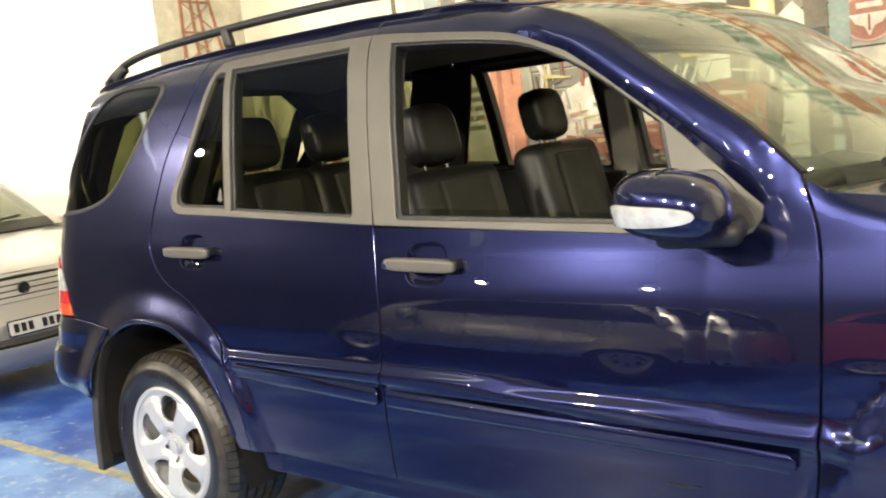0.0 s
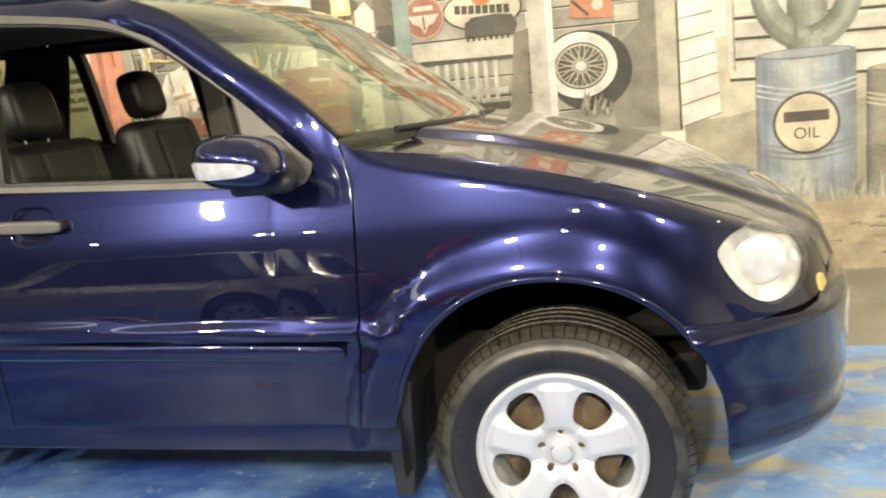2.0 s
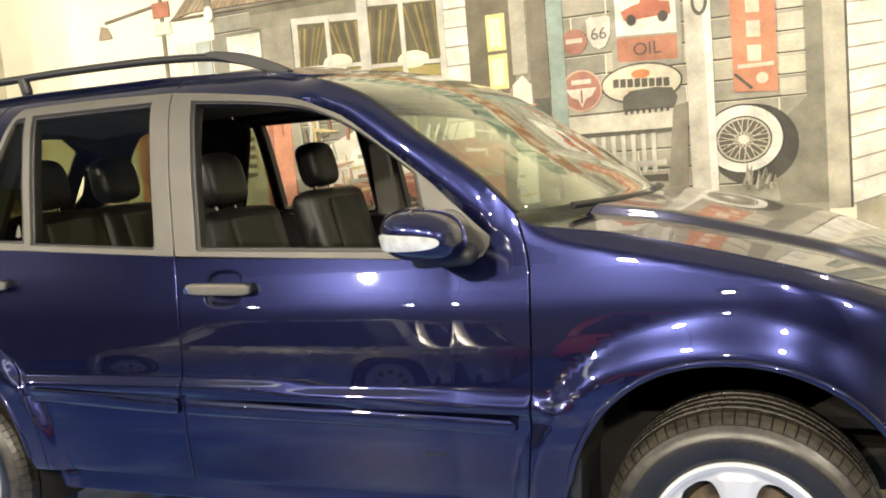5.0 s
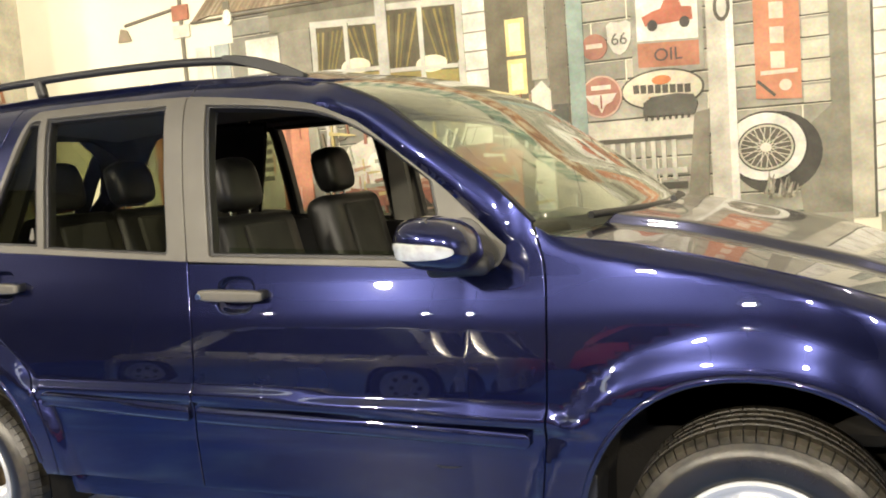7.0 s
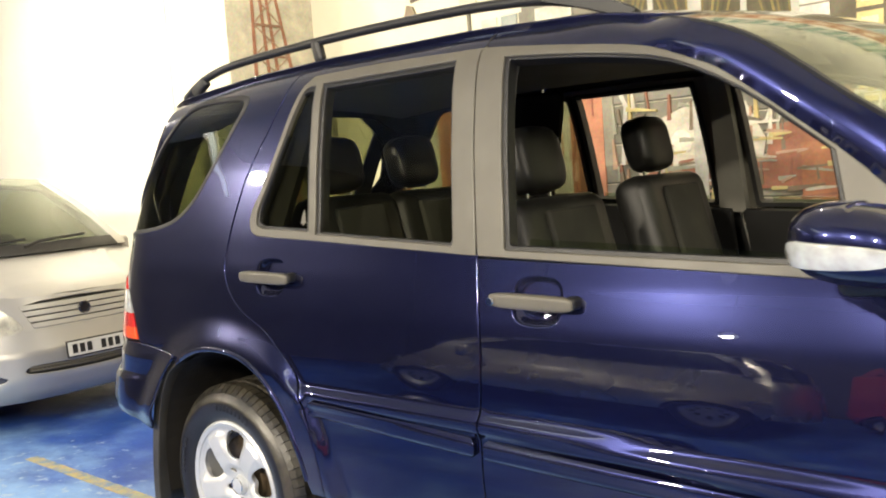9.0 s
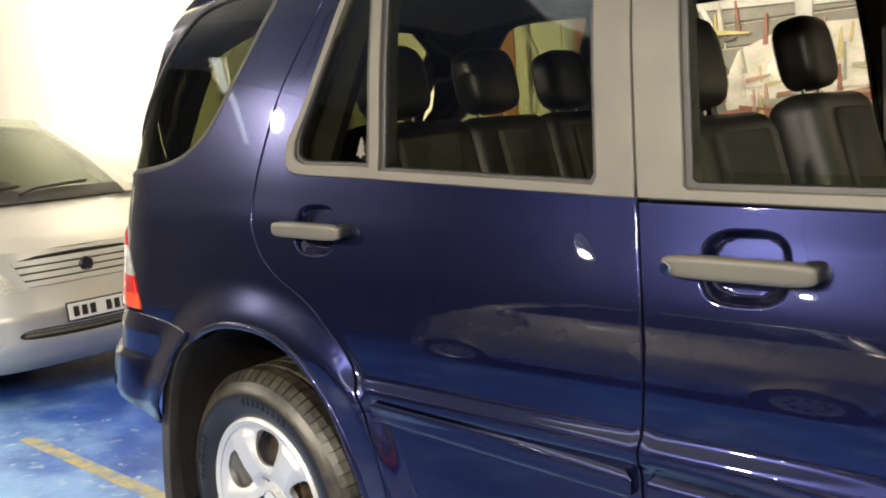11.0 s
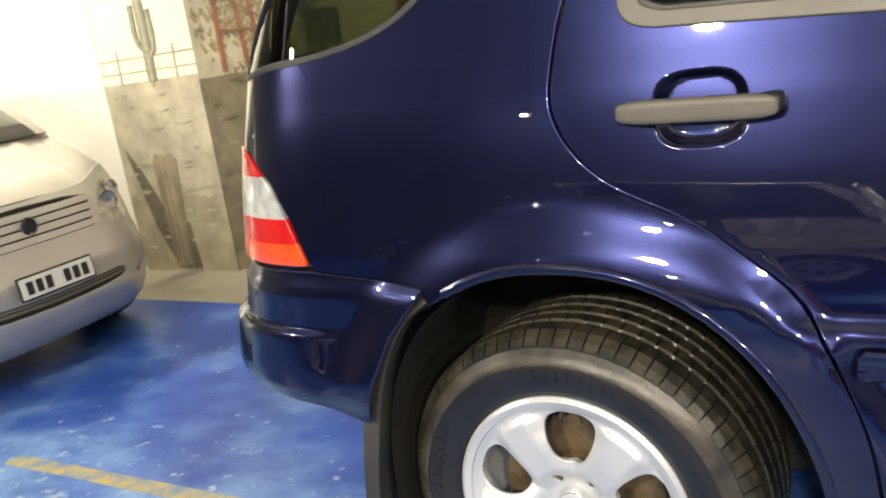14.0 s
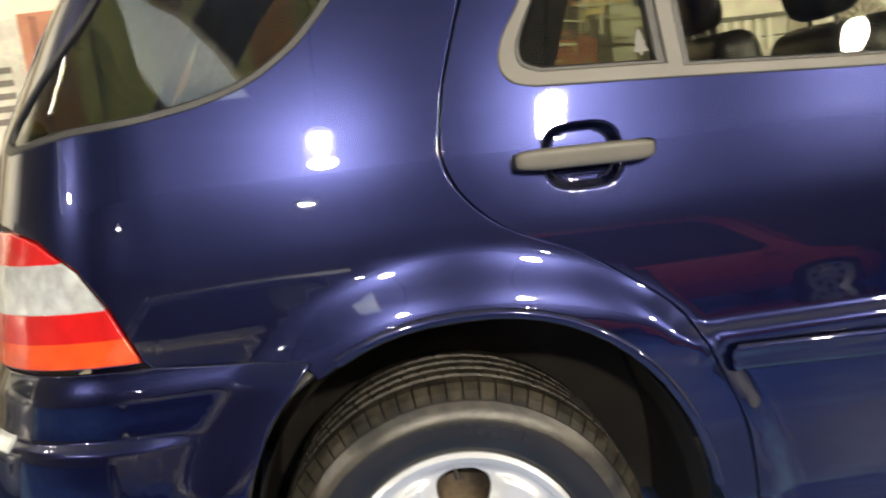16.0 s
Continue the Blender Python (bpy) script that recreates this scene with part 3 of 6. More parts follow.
    # handles with their cups
    for (hx, hz), door in zip(HANDLES, (rear_door, front_door)):
        y = -float(body(np.array(hx + .12), np.array(hz))[1])
        sgn = 1 if flip else -1
        bm = blob((.244, .030, .037), (hx + .126, sgn * (y + .024), hz), 5.0, (0, 1.5, 0), 40)
        handle = part("door_handle", bm, GREY_TRIM, door, "grey plastic pull handle", True)
        for ex in (.018, .236):
            part("handle_foot", blob((.034, .050, .030), (hx + ex, sgn * (y + .006), hz), 4.0), BLACK, handle, smooth=True)
        if door is front_door:
            lathe("key_lock", [(0, .003), (.009, .003), (.011, 0)], CHROME, door, (hx + .016, sgn * (y + .041), hz), n=16, flip=sgn)
    # body sides
    quarter = shift(REAR_GAP, -GAP) + [(.472, .445)] + [p for p in rear_arch if p[0] > -.23] \
        + [(-.25, .815), (-.436, .832), (-.505, .838), (-.52, .852), (-.565, .945), (-.62, 1.02), (-.70, 1.075), (-.80, 1.10), (-1.05, 1.12), (-1.6, 1.13), (-1.6, 1.23)] \
        + [(-.95, 1.235), (-.72, 1.40), (-.62, 1.58), (-.62, 1.74)] + [(-.45, 1.772), (-.2, 1.772), (.1, 1.772), (.30, 1.772)]
    d_window = curve([(-.80, 1.245), (-.60, 1.252), (-.45, 1.262), (-.33, 1.285), (-.24, 1.325), (-.15, 1.40), (.015, 1.60), (.058, 1.665), (.045, 1.692), (-.05, 1.703), (-.28, 1.703),
                      (-.40, 1.63), (-.58, 1.43)], 4, True)
    rear_side = sheet("rear_side_panel", quarter, flank, PAINT, car, [d_window], res=.02, **kw)
    grown = [(-.37 + (x + .37) * 1.03, 1.46 + (z - 1.46) * 1.03) for x, z in d_window]
    sheet("cargo_window_seal", grown, flank, BLACK, rear_side, [[(-.37 + (x + .37) * .985, 1.46 + (z - 1.46) * .985) for x, z in d_window]], out=.003, thick=.02, label="black rubber window seal", **kw)
    sheet("cargo_window", d_window, flank, TINT, rear_side, out=-.004, thick=.004, label="tinted cargo window", **kw).visible_shadow = False
    top_rail = [(.30 + GAP, 1.772)] + [(x, 1.772) for x in (.6, .9, 1.2, 1.42)] + PILLAR + [(2.282 - GAP, 1.234), (2.235, 1.212)] + FRAME_TOP[::-1] + [(.40, 1.722), (.318, 1.722)]

    def rounded(s, z):
        x, y, h = flank(s, z)
        hi = np.interp(s, [1.42] + [p[0] for p in PILLAR], [1.772] + [p[1] for p in PILLAR])
        lo = np.interp(s, [p[0] for p in FRAME_TOP], [p[1] for p in FRAME_TOP])
        d = (z - (hi + lo) / 2) / np.maximum((hi - lo) / 2, .01)
        return x, y - .011 * np.clip(1 - d * d, 0, 1) * step(1.2, 1.6, s) * (1 - step(2.16, 2.25, s)), h

    sheet("roof_side_rail", top_rail, rounded, PAINT, car, res=.022, **kw)
    corner = [(-.945, 1.24), (-.71, 1.405), (-.612, 1.58), (-.612, 1.70), (-.66, 1.70), (-.70, 1.58), (-.80, 1.405), (-.99, 1.24)]
    sheet("rear_corner_pillar", corner, flank, CUP, car, out=-.016, thick=.01, label="dark gloss rear corner pillar", **kw)
    sheet("roof_seam", [(1.082, 1.708), (1.089, 1.708), (1.087, 1.768), (1.080, 1.768)], flank, BLACK, car, out=.0015, thick=.004, res=.03, label="black joint over the door pillar", **kw)
    wing = shift(FENDER_GAP, GAP) + [(2.385, .44)] + [p for p in front_arch[::-1] if p[0] < 3.2] + [(3.20, .700), (3.36, .690), (3.55, .690), (3.70, .700), (3.765, .715), (3.765, .745), (3.735, .80), (3.70, .845)]
    lamp_hole = curve([(3.278, 0.869), (3.318, 0.907), (3.383, 0.925), (3.458, 0.929), (3.528, 0.919), (3.608, 0.877), (3.633, 0.817), (3.603, 0.767), (3.528, 0.732), (3.438, 0.719), (3.368, 0.742), (3.313, 0.797)], 4, True)
    wing += [(x, float(BONNET_EDGE(x)) - .004) for x in (3.70, 3.55, 3.43, 3.3, 3.2, 3.1, 3.0, 2.87, 2.74, 2.64, 2.54, 2.43, 2.33)]
    front_wing = sheet("front_wing", wing, flank, PAINT, car, [lamp_hole], res=.02, **kw)
    # headlamp: a bowl behind a clear lens
    head = sheet("headlamp", lamp_hole, lambda s, z: (flank(s, z)[0] - .045 * np.clip(1 - ((s - 3.458) / .19) ** 2 - ((z - .824) / .115) ** 2, 0, 1), flank(s, z)[1] + .05 * np.clip(1 - ((s - 3.458) / .19) ** 2 - ((z - .824) / .115) ** 2, 0, 1), z),
                 REFLECTOR, car, res=.02, thick=.01, out=-.015, label="round-edged headlamp with bright reflector", **kw)
    sheet("headlamp_lens", lamp_hole, lambda s, z: (flank(s, z)[0], flank(s, z)[1] - .022 * np.clip(1 - ((s - 3.458) / .19) ** 2 - ((z - .824) / .115) ** 2, 0, 1), z), CLEAR_LENS, head, res=.02, thick=.004, out=.002, label="clear plastic lens", **kw).visible_shadow = False
    for ds, dz, r in ((3.445, .826, .066),):
        q = body(np.array(ds), np.array(dz))
        bm = blob((2 * r, .03, 2 * r), (float(q[0]) - .02, (1 if flip else -1) * (abs(float(q[1])) - .026), dz), 2.2)
        part("lamp_bowl", bm, REFLECTOR, head, "bright lamp bowl", True)
    # bumpers
    fb = [(3.165, .702), (3.25, .694), (3.36, .684), (3.52, .674), (3.62, .682), (3.72, .715), (3.85, .745), (4.25, .745), (4.33, .60), (4.33, .33), (3.9, .285), (3.5, .268), (3.34, .270), (3.285, .36), (3.258, .52), (3.215, .62)]

    def bulge(s, z):
        x, y, h = flank(s, z)
        off = .022 * (1 - step(.655, .698, z)) + .010 * (1 - step(.385, .40, z)) + .022 * (1 - step(.36, .56, z)) * step(.30, .34, z) + .062 * (1 - step(.24, .60, z))
        return x + off * step(3.2, 3.7, s), y - off * (1 - step(3.5, 4.2, s)), h

    bumper = sheet("front_bumper", fb, bulge, PAINT, car, out=.006, res=.014, **kw)
    sheet("fog_lamp", arc(3.95, .565, .10, .075, 0, 360, 24)[:-1], bulge, WHITE_LENS, bumper, out=.012, thick=.02, res=.02, label="small clear fog lamp", **kw)
    sheet("indicator", arc(3.690, .718, .026, .024, 0, 360, 24, 2.6)[:-1], flank, AMBER, bumper, out=.006, thick=.02, res=.02, label="amber indicator lens", **kw)
    rb = [(-.24, .810), (-.436, .826), (-.52, .834), (-.9, .83), (-1.5, .825), (-1.85, .82), (-1.85, .61), (-1.2, .605), (-.95, .600), (-.78, .588), (-.62, .570), (-.50, .550), (-.40, .535), (-.37, .62), (-.32, .72)]

    def lower(s, z):
        x, y, h = flank(s, z)
        off = .009 * (1 - step(.785, .835, z)) + .014 * step(-.42, -.60, s) * (1 - step(.696, .720, z)) - .012 * step(.60, .54, z) + .020 * (1 - step(.56, .76, z)) - .008 * step(-.5, -.8, s)
        return x - off * step(-.45, -.9, s), y - off * (1 - step(-.9, -1.5, s)), h

    rear_bumper = sheet("rear_bumper", rb, lower, PAINT, car, out=.006, res=.014, **kw)
    sheet("corner_reflector", [(-.80, .700), (-.90, .700), (-.90, .722), (-.80, .724)], lower, WHITE_LENS, rear_bumper, out=.008, thick=.012, res=.02, label="small clear corner reflector", **kw)
    # tail lamp in three bands
    tl = [(-.52, .846), (-.565, .94), (-.62, 1.015), (-.70, 1.068), (-.80, 1.092), (-1.02, 1.11), (-1.02, .842)]
    tail = sheet("tail_lamp", tl, flank, RED_LENS, car, out=-.02, thick=.02, res=.025, label="red and clear wrap-round tail lamp", **kw)

    def band(z0, z1):
        edge = lambda z: float(np.interp(z, [.846, .94, 1.015, 1.068, 1.092], [-.52, -.565, -.62, -.70, -.80])) - .008
        zs = np.linspace(z0, z1, 6)
        return [(edge(z), float(z)) for z in zs] + [(-1.01, z1), (-1.01, z0)]

    for z0, z1, m, lb in ((.85, .892, ORANGE_RED, "orange-red lower band"), (.892, .942, RED_LENS, "red band"), (.945, 1.028, WHITE_LENS, "clear band"), (1.031, 1.085, RED_LENS, "red top band")):
        sheet("lens_band", band(z0, z1), flank, m, tail, out=.006, thick=.015, res=.02, label=lb, **kw)
    # sill and mud flaps
    sill = [(.545, .436), (.80, .436), (1.14, .436), (1.7, .432), (2.28, .432), (2.385, .436), (2.40, .345), (1.8, .356), (1.0, .368), (.56, .368)]
    sheet("sill", sill, lambda s, z: (s, flank(s, z)[1] - .35 * (.436 - z), z), PAINT, car, out=-.034, thick=.03, label="blue sill under the doors", **kw)
    sgn = 1 if flip else -1
    outer = curve([(-.240, .815), (-.315, .768), (-.374, .691), (-.412, .602), (-.438, .498), (-.462, .351), (-.470, .22)], 3)
    inner = curve([(-.208, .806), (-.285, .755), (-.340, .682), (-.373, .606), (-.402, .503), (-.430, .358), (-.440, .22)], 3)
    flap = sheet("mud_flap", outer + inner[::-1], lambda s, z: (s, -.934 + .02 * step(.75, .82, z) + 0 * s, z), FLAP, car, thick=.05, res=.03, label="black rubber mud flap", **kw)
    sheet("flap_web", [(a + .006, b) for a, b in outer[3:]] + [(a - .006, b) for a, b in inner[3:]][::-1], lambda s, z: (s, -.89 + 0 * s, z), BLACK, flap, thick=.24, res=.04, **kw)
    front_flap = [(2.385, .555), (2.435, .57), (2.425, .42), (2.40, .25), (2.395, .20), (2.345, .20), (2.345, .30), (2.355, .42)]
    sheet("mud_flap", front_flap, lambda s, z: (s, -.905 + .06 * step(.5, .25, z) + 0 * s, z), BLACK, car, thick=.16, res=.03, label="black rubber mud flap", **kw)
    # rolled lips round the wheel arches
    for pts, panel in (([p for p in rear_arch if p[0] > -.22], rear_side), ([p for p in front_arch if p[0] < 3.2], front_wing)):
        lip = [body(np.array(a), np.array(c)) for a, c in pts]
        tube("arch_lip", [(float(v[0]), (1 if flip else -1) * (abs(float(v[1])) - .004), c) for v, (a, c) in zip(lip, pts)], .0105, PAINT, panel, "rolled blue wheel arch lip")
    # dark wheel housings
    for cx, name in ((.03, "wheel_housing"), (2.82, "wheel_housing")):
        pts = arc(cx, .365, .425, .478, 40 if cx > 1 else -8, 188, 30, 2.25)
        verts, faces = [], []
        for x, z in pts:
            verts += [(x, sgn * .912, z), (x, sgn * .50, z)]
        for i in range(len(pts) - 1):
            faces.append((2 * i, 2 * i + 1, 2 * i + 3, 2 * i + 2))
        faces.append([2 * i + 1 for i in range(len(pts))])
        mesh_ob(name, verts, faces, DARK, car, smooth=False)
    # mirror on its sail
    sheet("mirror_base", curve([(2.035, 1.246), (2.10, 1.262), (2.155, 1.205), (2.184, 1.165), (2.172, 1.140), (2.10, 1.131), (2.035, 1.140)], 3, True), flank, FLAP, front_door, res=.02, thick=.01, out=.008, label="charcoal mirror base plate", **kw)
    mirror = tagged(new("door_mirror"), "blue door mirror with clear indicator strip")
    mirror.parent = front_door
    bm = bmesh.new()
    bmesh.ops.create_uvsphere(bm, u_segments=40, v_segments=24, radius=1)
    for v in bm.verts:
        x, y, z = v.co
        q = (abs(x) ** 2.6 + abs(y) ** 2.6 + abs(z) ** 2.6) ** (-1 / 2.6) if v.co.length else 1
        x, y, z = x * q, y * q, z * q
        v.co = (2.085 + .112 * x - .016 * z * (x > 0), sgn * (1.03 - .100 * y * (-1 if flip else 1) * (1 if flip else -1)), 1.218 + .071 * z - .010 * x)
    part("mirror_housing", bm, PAINT, mirror, smooth=True)
    sheet("indicator_strip", curve([(1.979, 1.190), (1.977, 1.21), (1.990, 1.226), (2.04, 1.224), (2.12, 1.217), (2.155, 1.208), (2.157, 1.196), (2.12, 1.188), (2.04, 1.186)], 3, True),
          lambda s, z: (s, -1.03 - .102 * np.clip(1 - np.abs((s - 2.085) / .114) ** 2.6 - np.abs((z - 1.218) / .072) ** 2.6, .001, 1) ** (1 / 2.6), z), WHITE_LENS, mirror, res=.015, out=.003, thick=.01, label="clear indicator strip", **kw)
    bm = bmesh.new()
    box(bm, (.17, .16, .05), (2.11, sgn * .945, 1.15), .02, (0, 0, -14 * sgn), 3)
    part("mirror_arm", bm, BLACK, mirror, "black mirror foot", True)

# roof, windscreen, bonnet and tailgate, each across the whole width
def roof_z(x, y):
    return ROOF_EDGE(x) + .012 + .045 * (1 - (np.abs(y) / .66) ** 2.2)


def across(x, y):
    return x, y, roof_z(x, y)


sheet("roof", [(-.60, -.60), (-.45, -.655), (0, -.665), (1.45, -.665), (1.58, -.66), (1.66, -.4), (1.70, 0), (1.66, .4), (1.58, .66), (1.45, .665), (0, .665), (-.45, .655), (-.60, .60), (-.66, 0)], across, PAINT, car, res=.06, thick=.02)
sheet("headliner", [(-.55, -.62), (1.55, -.62), (1.62, 0), (1.55, .62), (-.55, .62)], lambda x, y: (x, y, roof_z(x, y) - .055), LINER, car, res=.1, thick=.01, label="grey fabric headliner")


def screen(u, v):
    """Windscreen: u across, -1 to 1, v from the cowl, 0, up to the roof, 1."""
    n = len(PILLAR) - 1
    at = np.clip(1 - v, 0, 1) * n
    es, ez = np.interp(at, range(n + 1), [w[0] for w in PILLAR]), np.interp(at, range(n + 1), [w[1] for w in PILLAR])
    ex, ey = body(es, ez)
    bow = 1 - np.abs(u) ** 2.2
    return ex + bow * (.24 - .10 * v), -u * np.abs(ey), ez - .004 + bow * .035 * v + .03 * np.minimum(v, 0)


ws = [(-1, 0), (-.5, -.01), (0, -.01), (.5, -.01), (1, 0), (1, .5), (1, 1), (.5, 1), (0, 1), (-.5, 1), (-1, 1), (-1, .5)]
sheet("windscreen", ws, screen, CLEAR, car, res=.08, thick=.005, label="laminated windscreen glass").visible_shadow = False
for u0, u1, v0, v1 in ((-1.0, -.987, 0, 1), (.987, 1.0, 0, 1), (-.987, .987, .975, 1.0)):
    sheet("screen_seal", [(u0, v0), (u1, v0), (u1, v1), (u0, v1)], screen, BLACK, car, res=.08, out=.004, thick=.01, label="black windscreen seal")


EDGE_S = table([(0, 2.33), (.5, 2.86), (.75, 3.20), (.88, 3.50), (.95, 3.71), (1, 3.78)], .03)
EDGE_Z = table([(.88, 0), (.95, -.008), (1, -.105)], .03)
MID_X = table([(0, .20), (.5, .17), (.75, .155), (.88, .10), (.95, .075), (1, .07)], .08)
MID_Z = table([(0, .015), (.5, .0), (.75, -.006), (.88, .002), (.95, -.004), (1, -.01)], .08)


def bonnet(u, v):
    """Bonnet: u across, -1 to 1, v from the cowl, 0, down to the grille, 1."""
    se = EDGE_S(v)
    ez = BONNET_EDGE(se) + np.where(v > .88, EDGE_Z(v), 0)
    ex, ey = body(se, ez)
    bow = 1 - np.abs(u) ** 2.4
    ridge = .026 * (1 - step(.66, .76, np.abs(u)))
    return ex + bow * MID_X(v) + .3 * ridge * step(.8, 1, v), -u * np.abs(ey), ez + bow * MID_Z(v) + ridge * (1 - .7 * step(.85, 1, v))


sheet("bonnet", [(-1, 0), (0, 0), (1, 0), (1, .5), (1, 1), (0, 1), (-1, 1), (-1, .5)], bonnet, PAINT, car, res=.022, thick=.02)
sheet("cowl", [(-.98, -.05), (.98, -.05), (.98, .06), (-.98, .06)], lambda u, v: (screen(u, 0 * v)[0] + .14 * v + .02, u * .79, 1.188 - .12 * np.abs(v) + .01 * (1 - u * u)), BLACK, car, res=.06, thick=.03, label="black plastic cowl grille")
for y0, y1 in ((-.62, -.02), (.0, .56)):
    pts = [screen(np.array(u), np.array(v)) for u, v in ((y0 / .8 + .16, -.01), (y0 / .8 + .24, .02), (y0 / .8 + .5, .028), (y1 / .8 + .1, .032))]
    tube("wiper", [(float(p[0]) + .05, float(p[1]), float(p[2]) - .016) for p in pts], .011, BLACK, car, "black wiper arm and blade")
grille = boxed("radiator_grille", (.05, .44, .12), (3.58, 0, .70), BLACK, car, .02, (0, -6, 0), "dark radiator grille")
for i in range(4):
    boxed("grille_bar", (.02, .42, .014), (3.606 - .003 * i, 0, .66 + .027 * i), CHROME, grille, .004)


def gate(u, v):
    zz = .84 + .92 * v
    y = -u * (.64 - .06 * v)
    return -.45 + (TAIL(zz) + .45) * (1 - (np.abs(y) / SIDE(zz)) ** 3) ** (1 / 3) - .006, y, zz


sheet("tailgate", [(-1, 0), (1, 0), (1, 1), (-1, 1)], gate, PAINT, car, [[(-.86, .47), (.86, .47), (.84, .93), (-.84, .93)]], res=.06)
sheet("rear_window", [(-.86, .47), (.86, .47), (.84, .93), (-.84, .93)], gate, TINT, car, res=.08, thick=.004, out=-.004, label="tinted rear window").visible_shadow = False

# roof rails
for sgn in (-1, 1):
    rail = [(-.46, 1.752), (-.40, 1.782), (-.30, 1.815), (-.15, 1.836), (.1, 1.846), (.5, 1.850), (.9, 1.843), (1.12, 1.830), (1.22, 1.818), (1.30, 1.800)]
    bar = tube("roof_rail", [(x, sgn * .635, z) for x, z in curve(rail, 4)], .0145, BLACK, car, "black roof rail")
    wedge = [(1.17, 1.838), (1.25, 1.830), (1.34, 1.810), (1.43, 1.776), (1.49, 1.744), (1.43, 1.748), (1.33, 1.782), (1.23, 1.812)]
    sheet("rail_foot", curve(wedge, 3, True), lambda s, z, y=sgn: (s, -.652 + 0 * s, z), BLACK, bar, thick=.034, res=.03, flip=sgn > 0)
    for fx, w, up, tilt in ((-.355, .10, .040, -28), (.33, .042, .048, -14)):
        boxed("rail_foot", (w, .03, .075 if w < .05 else .045), (fx, sgn * .637, float(ROOF_EDGE(fx)) + up), BLACK, bar, .012, (0, tilt, 0), seg=3, smooth=True)

# cabin
boxed("underbody", (3.9, .90, .14), (1.30, 0, .42), DARK, car, .03)
boxed("cabin_floor", (1.72, 1.56, .05), (1.44, 0, .52), BLACK, car, .01)
boxed("cargo_floor", (1.35, .96, .05), (-.10, 0, .72), BLACK, car, .01)
boxed("engine_block", (.80, 1.0, .42), (2.85, 0, .75), DARK, car, .05, label="dark engine bay filling")
for sgn in (-1, 1):
    for x0, x1 in ((.52, 1.11), (1.17, 2.24)):
        trim = [(x0, .60), (x1, .60), (x1, belt(x1) - .005), (x0, belt(x0) - .005)]
        sheet("door_trim", trim, lambda s, z: (s, flank(s, z)[1] + .075, z), BLACK, car, res=.08, thick=.02, flip=sgn > 0, label="black inner door trim")
    bp = [(1.06, 1.16), (1.17, 1.16), (1.15, 1.71), (1.08, 1.71)]
    sheet("pillar_trim", bp, lambda s, z: (s, flank(s, z)[1] + .05, z), LINER, car, res=.08, thick=.03, flip=sgn > 0, label="grey inner pillar trim")
    cp = [(.10, 1.20), (.24, 1.20), (.42, 1.71), (.10, 1.73), (-.05, 1.45)]
    sheet("pillar_trim", cp, lambda s, z: (s, flank(s, z)[1] + .05, z), DARK, car, res=.08, thick=.03, flip=sgn > 0, label="dark inner pillar trim")
    sheet("cargo_trim", [(-.85, .90), (.34, .90), (.12, 1.21), (-.78, 1.225)], lambda s, z: (np.maximum(s, -.82), flank(s, z)[1] + .07, z), BLACK, car, res=.08, thick=.02, flip=sgn > 0, label="black cargo side trim")
bm = bmesh.new()
box(bm, (.42, 1.50, .26), (2.12, 0, 1.04), .06, (0, 12, 0), 4)
box(bm, (.30, .36, .40), (1.95, 0, .86), .05, (0, -20, 0), 3)
box(bm, (.34, .42, .10), (2.05, -.37, 1.16), .04, (0, 0, 0), 3)
part("dashboard", bm, BLACK, car, "black dashboard with hood over the dials", True)
wheel_c = Matrix.Translation((1.83, -.37, 1.09)) @ Matrix.Rotation(radians(-66), 4, "Y")
sw = tube("steering_wheel", [tuple(wheel_c @ Vector((.185 * math.cos(t), .185 * math.sin(t), 0))) for t in np.linspace(0, 2 * math.pi, 41)], .016, BLACK, car, "black leather steering wheel")
for a in (0, 130, 230):
    tube("spoke", [tuple(wheel_c @ Vector((0, 0, -.02))), tuple(wheel_c @ Vector((.18 * math.cos(radians(a)), .18 * math.sin(radians(a)), 0)))], .02, BLACK, sw)


def seat(x, y, wide=.50, back=.50):
    """A seat with back, cushion and head restraint; x is where the back meets the cushion."""
    top = tagged(new("seat"), "black leather car seat with head restraint")
    top.parent = car
    bm = bmesh.new()
    box(bm, (.50, wide, .15), (x + .26, y, .78), .05, (0, -6, 0), 4)
    part("cushion", bm, SEAT, top, smooth=True)
    bm = bmesh.new()
    box(bm, (.15, wide, back), (x - .09, y, .80 + back / 2), .06, (0, -14, 0), 4)
    part("backrest", bm, SEAT, top, smooth=True)
    bm = bmesh.new()
    box(bm, (.03, wide * .52, back * .78), (x - .015, y, .82 + back / 2), .012, (0, -14, 0), 3)
    part("back_panel", bm, SEAT_GREEN, top, "darker fabric centre panel", True)
    hz = .80 + back + .095
    bm = blob((.115, .232, .205), (x - .185, y, hz + .012), 4.0, (0, -12, 0))
    part("head_restraint", bm, SEAT, top, smooth=True)
    for dy in (-.06, .06):
        tube("post", [(x - .175, y + dy, hz - .06), (x - .165, y + dy, hz - .16)], .006, CHROME, top)


seat(1.16, -.38)
seat(1.15, .38, .50, .535)
for y in (-.42, 0, .42):
    seat(.30, y, .46 if y else .40, .54)


